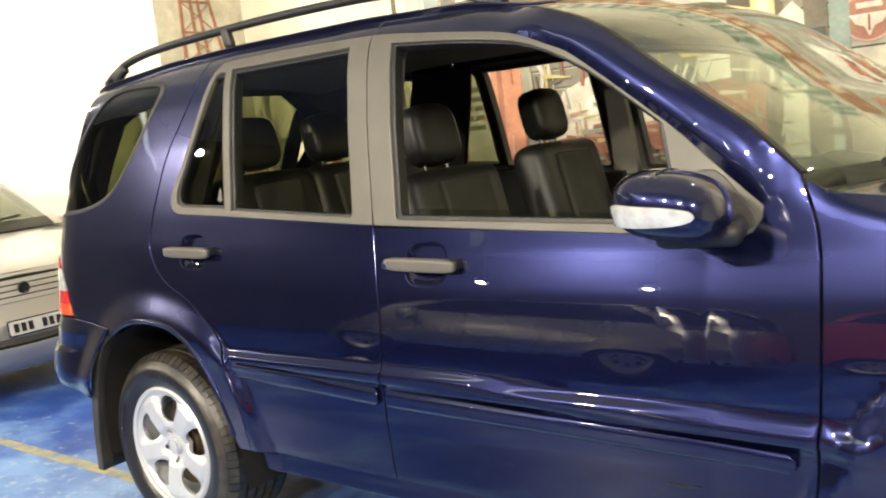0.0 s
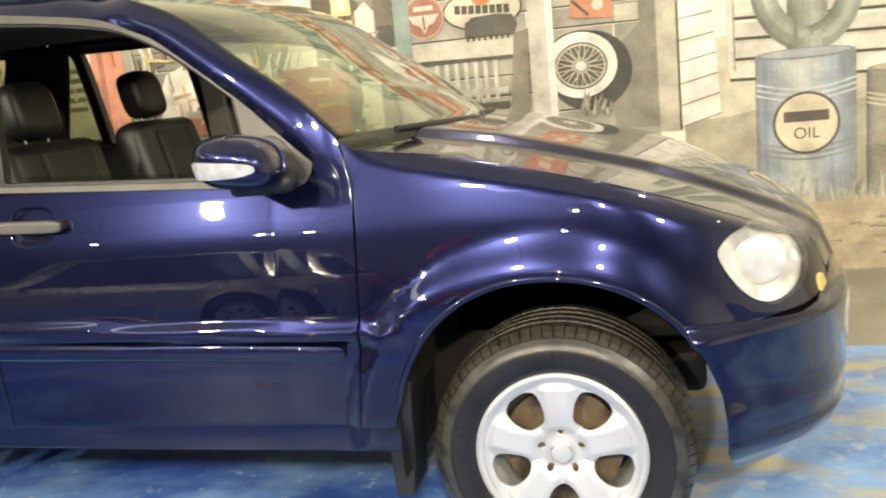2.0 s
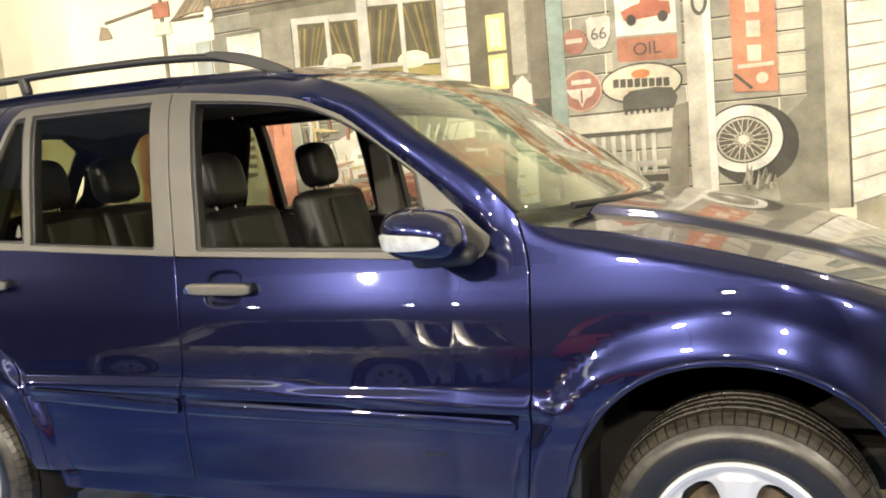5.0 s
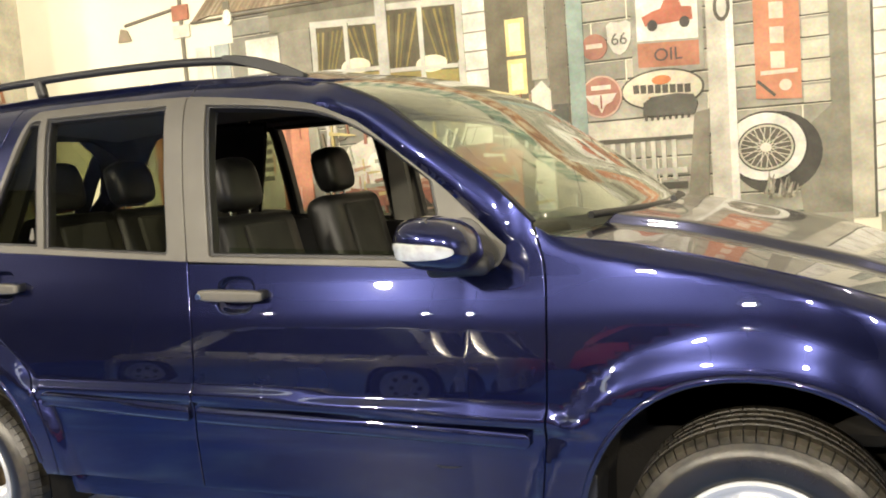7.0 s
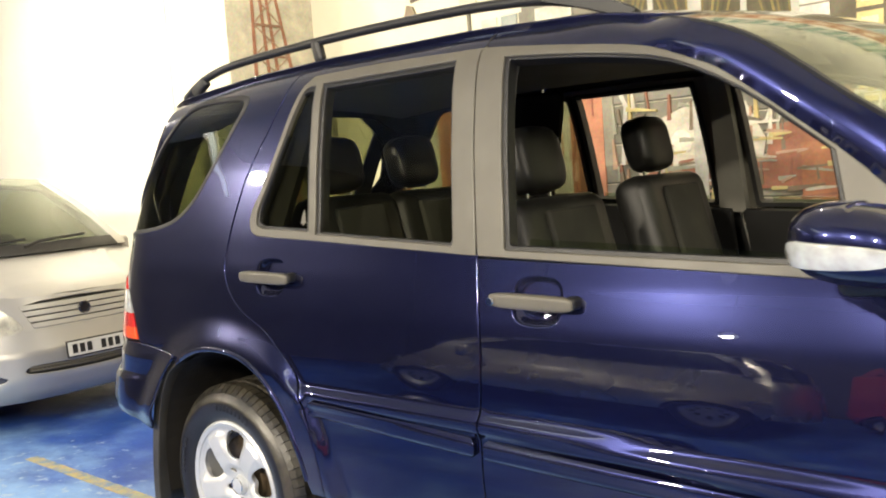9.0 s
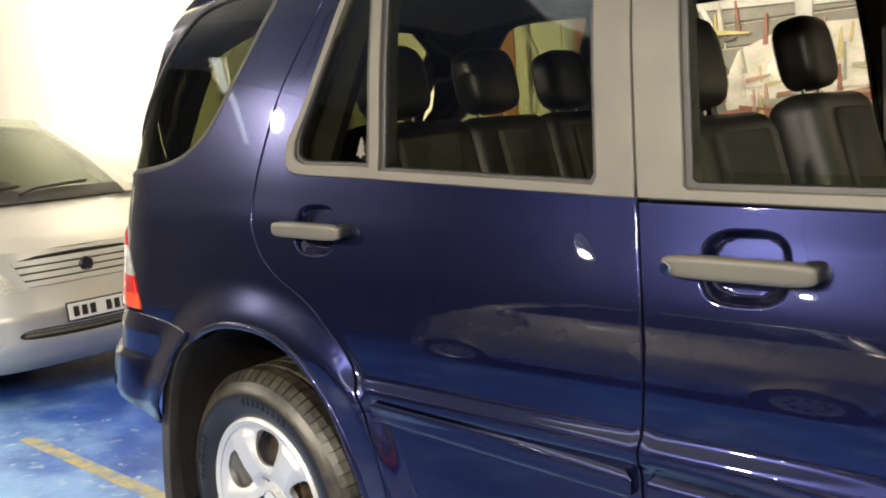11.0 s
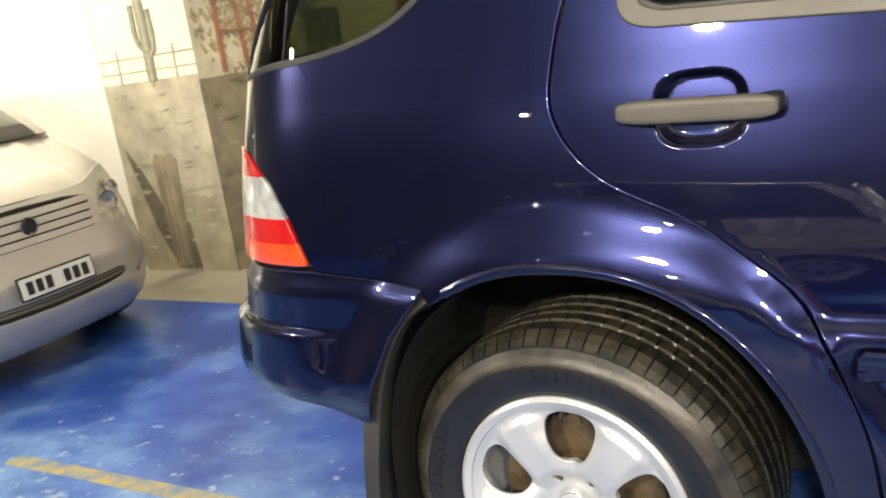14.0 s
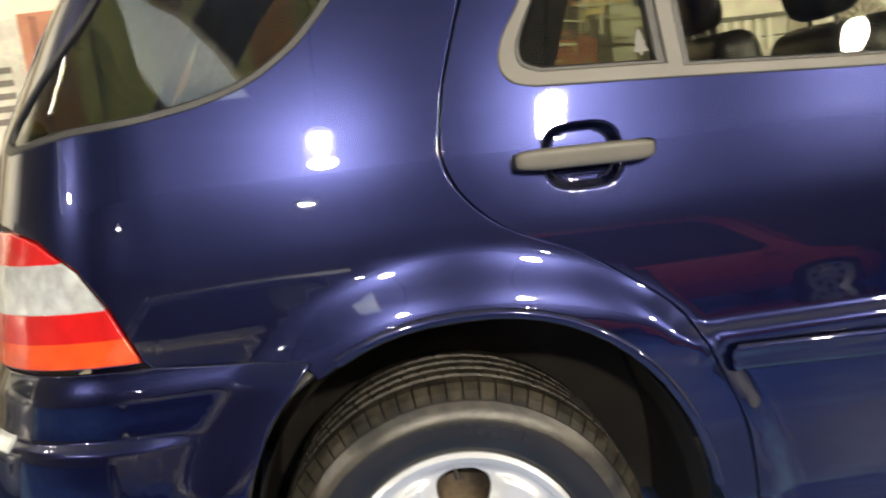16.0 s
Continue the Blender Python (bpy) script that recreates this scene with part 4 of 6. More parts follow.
def tyre_and_rim(cx, y, flip, phase=90, hub=.357):
    wheel = tagged(new("wheel"), "five-spoke silver alloy wheel with dusty tyre")
    wheel.parent = car
    at, k = (cx, y, hub), (1 if flip else -1)
    prof = [(.226, -.02), (.236, .002), (.250, .012), (.285, .022), (.312, .017), (.332, .003), (.343, -.012), (.350, -.024)]
    for i in range(5):
        w0 = -.030 - i * .044
        prof += [(.3565, w0 - .004), (.357, w0 - .036), (.347, w0 - .037), (.347, w0 - .043)]
    prof += [(.352, -.27), (.32, -.29), (.24, -.27)]
    tyre = lathe("tyre", prof, RUBBER, wheel, at, n=96, flip=k)
    # shoulder blocks
    verts, faces = [], []
    for i in range(72):
        t0, t1 = 2 * math.pi * i / 72, 2 * math.pi * (i + .87) / 72
        b = len(verts)
        for t in (t0, t1):
            for r, h in ((.334, .003), (.3465, -.010), (.3575, -.026), (.358, -.060), (.342, -.06)):
                verts.append((cx + r * math.cos(t), y + k * h, hub + r * math.sin(t)))
        for j in range(4):
            faces.append((b + j, b + j + 1, b + 6 + j, b + 5 + j))
        faces += [(b, b + 1, b + 2, b + 3, b + 4), (b + 9, b + 8, b + 7, b + 6, b + 5)]
    for row in range(4):
        h0 = -.074 - row * .044
        for i in range(64):
            t0, t1 = 2 * math.pi * (i + .3 * (row % 2)) / 64, 2 * math.pi * (i + .84 + .3 * (row % 2)) / 64
            b = len(verts)
            for t in (t0, t1):
                for r, h in ((.350, h0 - .001), (.359, h0 - .003), (.359, h0 - .033), (.350, h0 - .036)):
                    verts.append((cx + r * math.cos(t), y + k * h, hub + r * math.sin(t)))
            faces += [(b, b + 1, b + 5, b + 4), (b + 1, b + 2, b + 6, b + 5), (b + 2, b + 3, b + 7, b + 6), (b, b + 1, b + 2, b + 3), (b + 7, b + 6, b + 5, b + 4)]
    tagged(mesh_ob("tread_block", verts, faces, DUSTY, tyre, smooth=False), "dusty shoulder tread blocks", kind="stuff")
    lathe("dust_band", [(.303, .0205), (.312, .0182), (.322, .0112), (.332, .0042)], DUSTY, tyre, at, n=72, flip=k, label="dusty band on the tyre wall")
    for a0, n in ((62, 9), (150, 7), (250, 9)):
        for i in range(n):
            a = radians(a0 + i * 4.4)
            r0 = .284
            m = Matrix.Translation((cx + r0 * math.cos(a), y + k * .0218, hub + r0 * math.sin(a))) @ Matrix.Rotation(-a + math.pi / 2, 4, "Y")
            bm = bmesh.new()
            bmesh.ops.create_cube(bm, size=1, matrix=m @ Matrix.Diagonal((.009, .003, .019, 1)))
            part("raised_bar", bm, RUBBER, tyre)
    lathe("rim", [(.20, -.21), (.205, -.02), (.214, .004), (.226, .010), (.234, .004), (.237, -.008), (.232, -.02)], ALLOY, wheel, at, n=72, flip=k)

    def face(u, v):
        r, th = np.hypot(u, v), np.arctan2(v, u)
        dth = np.mod(th - radians(phase) + math.pi / 5, 2 * math.pi / 5) - math.pi / 5
        w = np.abs(r * np.sin(dth)) - .004 * step(.16, .19, r)
        bar = (1 - step(.022, .062, w)) * step(.045, .085, r) * (1 - step(.186, .212, r))
        depth = -.030 + .018 * step(.03, .15, r) + .018 * bar + .010 * step(.196, .216, r)
        return cx + u, y + k * (depth + .002), hub + v

    holes = []
    for i in range(5):
        a = radians(phase + 36 + 72 * i)
        q = curve([(.090, 0), (.104, .029), (.146, .049), (.180, .050), (.196, .028), (.199, 0), (.196, -.028), (.180, -.050), (.146, -.049), (.104, -.029)], 4, True)
        holes.append([(r * math.cos(a) - w * math.sin(a), r * math.sin(a) + w * math.cos(a)) for r, w in q])
    for i in range(5):
        a = radians(phase + 72 * i)
        holes.append([(.056 * math.cos(a) + .012 * math.cos(t), .056 * math.sin(a) + .012 * math.sin(t)) for t in np.linspace(0, 2 * math.pi, 13)[:-1]])
    plate = [(.222 * math.cos(t), .222 * math.sin(t)) for t in np.linspace(0, 2 * math.pi, 73)[:-1]]
    sheet("spoke_face", plate, face, ALLOY, wheel, holes, res=.005, thick=.022 if not flip else -.022)
    lathe("hub_cap", [(0, -.008), (.024, -.008), (.031, -.012), (.034, -.020), (.035, -.036)], ALLOY, wheel, at, n=32, flip=k, label="round silver hub cap")
    lathe("cap_ring", [(.027, -.0085), (.0285, -.0065), (.030, -.0095)], CHROME, wheel, at, n=32, flip=k)
    for i in range(5):
        a = radians(phase + 72 * i)
        lathe("wheel_bolt", [(0, -.030), (.009, -.030), (.010, -.040)], STEEL, wheel, (cx + .056 * math.cos(a), y, hub + .056 * math.sin(a)), n=12, flip=k)
    lathe("brake_disc", [(.05, -.07), (.165, -.07), (.168, -.09), (.05, -.09)], STEEL, wheel, at, n=48, flip=k, label="rusty brake disc")
    lathe("brake_drum", [(0, -.055), (.085, -.055), (.09, -.07)], STEEL, wheel, at, n=32, flip=k)
    tube("valve", [(cx, y + k * -.012, hub + .198), (cx, y + k * .003, hub + .184)], .004, BLACK, wheel)


for cx, hub in ((-.012, .360), (2.836, .347)):
    tyre_and_rim(cx, -.886, False, 90 if cx > 1 else 122, hub)
    tyre_and_rim(cx, .886, True, 75, hub)


# ---- painted mural: thin coats of paint on the walls ----
TONES = {}
JITTER = random.Random(21)


def tone(r, g, b, vary=.22):
    key = (r, g, b)
    if key not in TONES:
        TONES[key] = mat("mural_paint", (r, g, b), .7, 0, vary, 7.0, .10, 55, wear=.45)
    return TONES[key]


class Wall:
    """A painted wall: shapes in metres along it and up, laid on in thin coats. place(a, h, d) gives the point d proud of the wall."""

    def __init__(self, parent, place):
        self.parent, self.place = parent, place

    def shape(self, name, pts, colour, coat=1, label=""):
        bm = bmesh.new()
        d = .0022 * coat + JITTER.uniform(0, .0017)
        a = [bm.verts.new(self.place(x, z, d)) for x, z in pts]
        b = [bm.verts.new(self.place(x, z, -.002)) for x, z in pts]
        bm.faces.new(a)
        bm.faces.new(b[::-1])
        n = len(pts)
        for i in range(n):
            bm.faces.new((a[i], b[i], b[(i + 1) % n], a[(i + 1) % n]))
        return part(name, bm, tone(*colour), self.parent, label)

    def rect(self, name, x0, x1, z0, z1, colour, coat=1, label="", skew=0.0):
        return self.shape(name, [(x0, z0), (x1, z0 + skew), (x1, z1 + skew), (x0, z1)], colour, coat, label)

    def oval(self, name, x, z, a, b, colour, coat=1, label="", n=32):
        return self.shape(name, [(x + a * math.cos(t), z + b * math.sin(t)) for t in np.linspace(0, 2 * math.pi, n + 1)[:-1]], colour, coat, label)

    def line(self, name, x0, z0, x1, z1, w, colour, coat=1, w1=None):
        d = Vector((x1 - x0, z1 - z0)).normalized()
        n, w1 = Vector((-d.y, d.x)), w if w1 is None else w1
        return self.shape(name, [(x0 - n.x * w / 2, z0 - n.y * w / 2), (x1 - n.x * w1 / 2, z1 - n.y * w1 / 2), (x1 + n.x * w1 / 2, z1 + n.y * w1 / 2), (x0 + n.x * w / 2, z0 + n.y * w / 2)], colour, coat)

    def rough(self, name, x0, x1, z0, z1, colour, coat=1, amp=.03, label="", n=26, seed=1):
        """A patch with a ragged upper edge."""
        r = random.Random(seed)
        top = [(x1 + (x0 - x1) * i / n, z1 + r.uniform(-amp, amp)) for i in range(n + 1)]
        return self.shape(name, [(x0, z0), (x1, z0)] + top, colour, coat, label)

    def word(self, text, x, z, size, colour, coat=4, width=None):
        cu = bpy.data.curves.new("lettering", "FONT")
        cu.body, cu.size, cu.align_x, cu.align_y, cu.extrude = text, size, "CENTER", "CENTER", .0008
        tmp = new("lettering", cu)
        me = bpy.data.meshes.new_from_object(tmp.evaluated_get(bpy.context.evaluated_depsgraph_get()))
        bpy.data.objects.remove(tmp)
        for v in me.vertices:
            v.co = self.place(x + v.co.x, z + v.co.y, .0022 * coat + v.co.z)
        me.materials.clear()
        me.materials.append(tone(*colour))
        ob = new("lettering", me)
        ob.parent = self.parent
        return ob


main = Wall(walls["wall_north"], lambda a, h, d: (.9795 * a + .205, WALL - d, .965 * h - .0825))
pier = Wall(walls["wall_pier"], lambda a, h, d: (a, PIER - d, h))
side = Wall(walls["wall_pier"], lambda a, h, d: (RETURN_X + d, PIER + (a - 1.71) * (WALL - PIER) / .99, .965 * h - .03))
rnd = random.Random(4)
DARKG, BOARD = (.10, .095, .07), (.44, .42, .33)
ORANGE, RUST, TEAL, WHITE = (.57, .25, .14), (.36, .15, .09), (.30, .38, .33), (.78, .76, .66)

# weatherboards of the painted shop, course by course
z = .98
row = 0
while z < 3.05:
    x = -1.30
    while x < 3.06:
        w = min(rnd.uniform(.5, 1.4), 3.06 - x)
        if 3.06 - x - w < .2:
            w = 3.06 - x
        k = rnd.uniform(.78, 1.15) * (.62 if x < .5 else 1)
        main.rect("painted_plank", x, x + w - .008, z + .012, z + .128, tuple(round(c * k, 2) for c in BOARD), 1)
        main.rect("plank_shadow", x, x + w - .008, z, z + .012, DARKG, 1)
        x += w
    z += .132
    row += 1
# pale clapboard return and its corner post
main.rect("corner_post", 3.05, 3.17, 1.06, 3.3, (.50, .47, .36), 3)
main.rect("post_edge", 3.165, 3.185, 1.06, 3.3, DARKG, 3)
for i in range(16):
    z0 = 1.08 + i * .135
    lift = .07 - .062 * (z0 - 1.08)
    far = 3.42 - .006 * i
    main.shape("clapboard", [(3.185, z0), (far, z0 + lift), (far - .004, z0 + lift + .118), (3.185, z0 + .130)], (.80, .77, .66), 3)
    main.line("board_line", 3.185, z0, far, z0 + lift, .009, (.34, .32, .25), 4)
# field, rail fence and cactus
main.rect("far_field", 3.38, X1, .95, 1.62, (.60, .56, .42), 1)
main.rough("scrub", 3.2, X1, .55, 1.16, (.42, .39, .28), 2, .05, seed=5)
for i in range(6):
    zf = 1.38 + i * .125
    main.line("fence_board", 3.48, zf + .02, 8.5, zf - .10, .085, (.66, .63, .52), 3)
    main.line("board_gap", 3.48, zf - .035, 8.5, zf - .155, .018, DARKG, 3)
for fx in (3.47, 4.72, 6.1):
    main.rect("fence_post", fx, fx + .034, 1.40, 1.98, (.66, .63, .52), 4)
    main.rect("post_shade", fx + .034, fx + .046, 1.40, 1.96, (.36, .34, .26), 4)
for pts, w0, w1, count in (([(3.93, 1.40), (3.93, 1.9), (3.92, 2.75)], .24, .20, 12),
                           ([(3.90, 1.56), (3.80, 1.62), (3.71, 1.74), (3.67, 1.92), (3.67, 2.15), (3.70, 2.4)], .16, .12, 8),
                           ([(3.96, 1.55), (4.06, 1.60), (4.15, 1.72), (4.19, 1.92), (4.18, 2.2), (4.15, 2.5)], .16, .12, 8)):
    spine = [(x, zz) for x, zz, k in curve([(*q, 0) for q in pts], 5)]
    for k in range(count):
        o = (k + .5) / count - .5
        shade = .62 + .75 * (1 - abs(o + .12) * 1.7) * rnd.uniform(.8, 1.15)
        rib = []
        for i in range(len(spine)):
            a, b = spine[max(i - 1, 0)], spine[min(i + 1, len(spine) - 1)]
            d = Vector((b[0] - a[0], b[1] - a[1])).normalized()
            w = (w0 + (w1 - w0) * i / (len(spine) - 1))
            rib.append((spine[i][0] - d.y * w * o, spine[i][1] + d.x * w * o, -d.y * w / count * .62, d.x * w / count * .62))
        main.shape("cactus_rib", [(x - a, zz - b) for x, zz, a, b in rib] + [(x + a, zz + b) for x, zz, a, b in rib[::-1]], tuple(round(c * shade, 2) for c in (.30, .32, .25)), 4)


def barrel(x0, x1, z0, z1, tint, disc, ring_c, word):
    main.rect("barrel", x0, x1, z0, z1, tint, 5)
    main.oval("barrel_top", (x0 + x1) / 2, z1, (x1 - x0) / 2, .035, tuple(c * .6 for c in tint), 7)
    main.oval("barrel_lid", (x0 + x1) / 2, z1 + .004, (x1 - x0) / 2 - .03, .024, tuple(c * .95 for c in tint), 8)
    main.oval("barrel_foot", (x0 + x1) / 2, z0, (x1 - x0) / 2, .04, tint, 5)
    w = x1 - x0
    drift = 0
    for i in range(40):
        u = (i + .5) / 40
        drift = .7 * drift + rnd.uniform(-.08, .08)
        k = .50 + .62 * math.sin(math.pi * u) ** .8 + drift
        warm = .03 * math.sin(9 * u + x0) + drift * .15
        main.rect("barrel_streak", x0 + (u - .0125) * w, x0 + (u + .0128) * w, z0 + rnd.uniform(-.02, .02), z1 - .01, tuple(round(min(.85, max(.03, c * k + d)), 2) for c, d in zip(tint, (warm, warm * .4, -warm))), 6)
    for f in (.30, .34, .38, .72, .76, .80):
        zc = z0 + f * (z1 - z0)
        main.shape("barrel_hoop", [(x0 + w * t, zc - .05 * math.sin(math.pi * t)) for t in np.linspace(0, 1, 9)] + [(x0 + w * t, zc + .012 - .05 * math.sin(math.pi * t)) for t in np.linspace(1, 0, 9)], tuple(c * (.62 if round(f * 100) % 4 else 1.35) for c in tint), 7)
    cx, cz = (x0 + x1) / 2, z0 + .51 * (z1 - z0)
    main.oval("disc_ring", cx, cz, .195, .195, ring_c, 8)
    main.oval("disc", cx, cz, .178, .178, disc, 9)
    main.rect("brand_bar", cx - .13, cx + .13, cz + .01, cz + .075, ring_c, 10)
    if word:
        main.word(word, cx, cz - .065, .10, ring_c, 10)


barrel(3.63, 4.20, .60, 1.47, (.42, .45, .44), (.68, .60, .42), (.12, .10, .08), "OIL")
barrel(4.26, 4.86, .60, 1.34, (.44, .40, .27), (.72, .55, .18), (.45, .33, .10), "")
barrel(4.95, 5.55, .60, 1.36, (.33, .33, .27), (.5, .46, .34), (.2, .17, .12), "")
# grass, banked earth and grey foot of the wall
main.rough("earth_bank", 3.0, X1, .10, .58, (.54, .45, .30), 8, .02, seed=8)
for i in range(150):
    x, zc, w = rnd.uniform(3.05, 6.5), rnd.uniform(.12, .55), rnd.uniform(.06, .34)
    k = rnd.choice([(.42, .34, .22), (.47, .39, .25), (.60, .50, .34), (.57, .47, .31), (.50, .42, .28)])
    main.shape("brush_stroke", [(x, zc), (x + w * .3, zc - .008), (x + w * .7, zc - .006), (x + w, zc + .003), (x + w * .65, zc + .008), (x + w * .25, zc + .007)], k, 9)
for i in range(34):
    x, zc = rnd.uniform(3.05, 6.5), rnd.uniform(.14, .54)
    for k in range(4):
        main.line("twig", x + rnd.uniform(-.05, .05), zc, x + rnd.uniform(-.07, .07), zc + rnd.uniform(.005, .03), .008, rnd.choice([(.24, .18, .11), (.30, .23, .14)]), 10, .003)
for i in range(300):
    x = rnd.uniform(3.05, 6.5)
    main.line("grass_blade", x, .545, x + rnd.uniform(-.025, .025), .60 + rnd.uniform(0, .12), .014, rnd.choice([(.42, .42, .32), (.54, .52, .40), (.34, .35, .27), (.62, .60, .48)]), 9, .004)
main.rect("wall_foot", -3.70, X1, 0, .10, (.33, .30, .22), 9)
main.rect("ground_shade", -3.4, 3.0, .10, .98, (.30, .28, .20), 1)
main.rough("earth_bank", -3.4, 3.0, .10, .62, (.44, .38, .26), 2, .04, seed=9)
# whitewall tyre with wire wheel
main.oval("tyre", 2.63, 1.49, .265, .255, (.075, .07, .055), 4)
main.oval("tyre_wall", 2.575, 1.53, .243, .222, (.055, .05, .04), 5)
main.oval("whitewall", 2.572, 1.53, .232, .210, (.80, .78, .68), 6)
main.oval("wheel_shade", 2.575, 1.525, .168, .150, (.09, .085, .06), 7)
main.oval("wheel_ring", 2.575, 1.525, .158, .140, (.55, .52, .40), 8)
main.oval("wheel_well", 2.575, 1.525, .146, .128, (.12, .11, .08), 9)
for i in range(28):
    a = 2 * math.pi * i / 28
    b = a + (.5 if i % 2 else -.5)
    main.line("wire_spoke", 2.575 + .03 * math.cos(b), 1.525 + .026 * math.sin(b), 2.575 + .148 * math.cos(a), 1.525 + .13 * math.sin(a), .005, (.62, .58, .45), 10)
main.oval("wheel_hub", 2.575, 1.525, .03, .028, (.72, .70, .60), 11)
for i in range(22):
    a, b = 2.60 + rnd.uniform(-.05, .14), 1.20 + rnd.uniform(0, .07)
    main.line("dry_weed", a, b, a + rnd.uniform(-.04, .04), b + rnd.uniform(.04, .11), .020, rnd.choice([(.34, .32, .24), (.48, .45, .34), (.22, .20, .15)]), 11, .006)
# white porch post
main.rect("porch_post", 2.255, 2.385, 1.15, 3.2, (.60, .57, .47), 12)
main.rect("post_light", 2.37, 2.415, 1.15, 3.2, (.80, .78, .68), 13)
main.oval("post_hook", 2.35, 2.42, .05, .09, (.12, .11, .08), 14)
main.oval("hook_hole", 2.35, 2.42, .03, .065, (.62, .60, .50), 15)
# tall orange sign with plain bars
main.rect("orange_sign", 2.53, 2.79, 1.83, 2.95, ORANGE, 5, "tall faded orange painted sign", -.02)
for i, zc in enumerate((2.06, 2.21, 2.36, 2.51, 2.66)):
    main.rect("letter_bar", 2.62, 2.70, zc - .05, zc + .05, (.72, .60, .46), 6, skew=-.006)
main.rect("letter_bar", 2.56, 2.77, 1.97, 1.995, (.72, .60, .46), 6)
main.oval("sign_boss", 2.70, 1.90, .035, .035, (.70, .62, .48), 6)
main.line("sign_tear", 2.54, 1.94, 2.64, 1.84, .018, DARKG, 6)
for i in range(9):
    main.rect("sunlit_board", 2.80, 2.945, 1.78 + i * .132, 1.885 + i * .132, (.60, .57, .44), 3)
main.shape("painted_shadow", [(2.72, 1.55), (2.95, 1.76), (2.95, 3.05), (3.05, 3.05), (3.05, 1.10), (2.78, 1.10)], (.27, .255, .19), 2)
# oil sign with a small red car on it
main.rect("sign_frame", 1.79, 2.235, 2.05, 2.78, (.35, .34, .27), 4)
main.rect("sign_white", 1.825, 2.205, 2.27, 2.74, (.80, .78, .68), 5, skew=-.02)
main.rect("sign_orange", 1.825, 2.205, 2.10, 2.255, (.44, .19, .11), 5, skew=-.018)
main.word("OIL", 2.015, 2.165, .115, (.11, .09, .08), 7)
main.shape("painted_car", [(1.88, 2.36), (1.86, 2.42), (1.93, 2.45), (1.98, 2.46), (2.01, 2.52), (2.09, 2.52), (2.11, 2.46), (2.17, 2.45), (2.175, 2.37)], (.50, .17, .10), 6)
for x in (1.925, 2.125):
    main.oval("car_wheel", x, 2.36, .032, .036, (.08, .07, .06), 7, n=16)
# oval sign, red disc, shield
main.oval("oval_rim", 1.965, 1.95, .262, .132, (.10, .09, .07), 5)
main.oval("oval_sign", 1.965, 1.95, .250, .120, (.70, .64, .48), 6, "cream oval painted sign")
for i in range(8):
    main.rect("letter_bar", 1.785 + i * .046, 1.822 + i * .046, 1.935 - .003 * i, 1.99 - .003 * i, (.10, .09, .07), 7)
main.oval("oval_boss", 1.965, 2.01, .06, .03, (.62, .22, .08), 7)
main.rect("oval_bar", 1.88, 2.05, 1.88, 1.905, (.62, .22, .08), 7)
main.oval("red_disc_rim", 1.573, 1.94, .138, .140, (.62, .42, .32), 5)
main.oval("red_disc", 1.573, 1.94, .126, .128, (.40, .19, .135), 6, "round red painted sign")
main.rect("letter_bar", 1.51, 1.64, 1.985, 2.015, (.76, .66, .54), 7)
main.shape("wings", [(1.47, 1.955), (1.676, 1.955), (1.64, 1.90), (1.60, 1.885), (1.573, 1.83), (1.546, 1.885), (1.506, 1.90)], (.76, .68, .56), 7)
main.rect("wing_bar", 1.568, 1.578, 1.86, 1.95, (.30, .08, .06), 8)
main.oval("small_red_disc", 1.545, 2.27, .085, .085, (.42, .20, .14), 5)
main.rect("letter_bar", 1.49, 1.60, 2.26, 2.29, (.72, .60, .48), 6)
main.shape("road_shield", [(1.63, 2.40), (1.66, 2.42), (1.71, 2.41), (1.76, 2.42), (1.79, 2.40), (1.785, 2.29), (1.75, 2.22), (1.71, 2.20), (1.67, 2.22), (1.635, 2.29)], (.68, .66, .56), 5)
main.word("66", 1.71, 2.30, .11, (.16, .15, .12), 6)
# bench, pail and chair
main.shape("bench_board", [(1.17, 1.66), (2.26, 1.64), (2.27, 1.765), (1.20, 1.775)], (.60, .57, .46), 6)
main.rect("bench_shadow", 1.17, 2.26, 1.62, 1.645, DARKG, 6)
main.shape("bench_leg", [(2.10, 1.20), (2.225, 1.20), (2.255, 1.80), (2.16, 1.78)], (.25, .23, .17), 8)
main.shape("pail", [(1.84, 1.785), (2.16, 1.77), (2.185, 1.84), (2.16, 1.90), (2.05, 1.915), (1.90, 1.905), (1.845, 1.87)], (.12, .115, .09), 8)
for i in range(8):
    main.rect("pail_fringe", 1.85 + i * .038, 1.866 + i * .038, 1.752, 1.79, (.10, .09, .07), 9)
for i in range(7):
    x = 1.62 + i * .065
    main.rect("chair_slat", x, x + .028, 1.36, 1.62, (.62, .60, .50), 7, skew=0)
main.rect("chair_rail", 1.55, 2.10, 1.40, 1.44, (.55, .53, .44), 8)
main.rect("chair_seat", 1.30, 2.10, 1.30, 1.345, DARKG, 7)
for x in (1.60, 1.85, 2.0):
    main.rect("chair_leg", x, x + .03, 1.14, 1.32, (.55, .53, .44), 7)
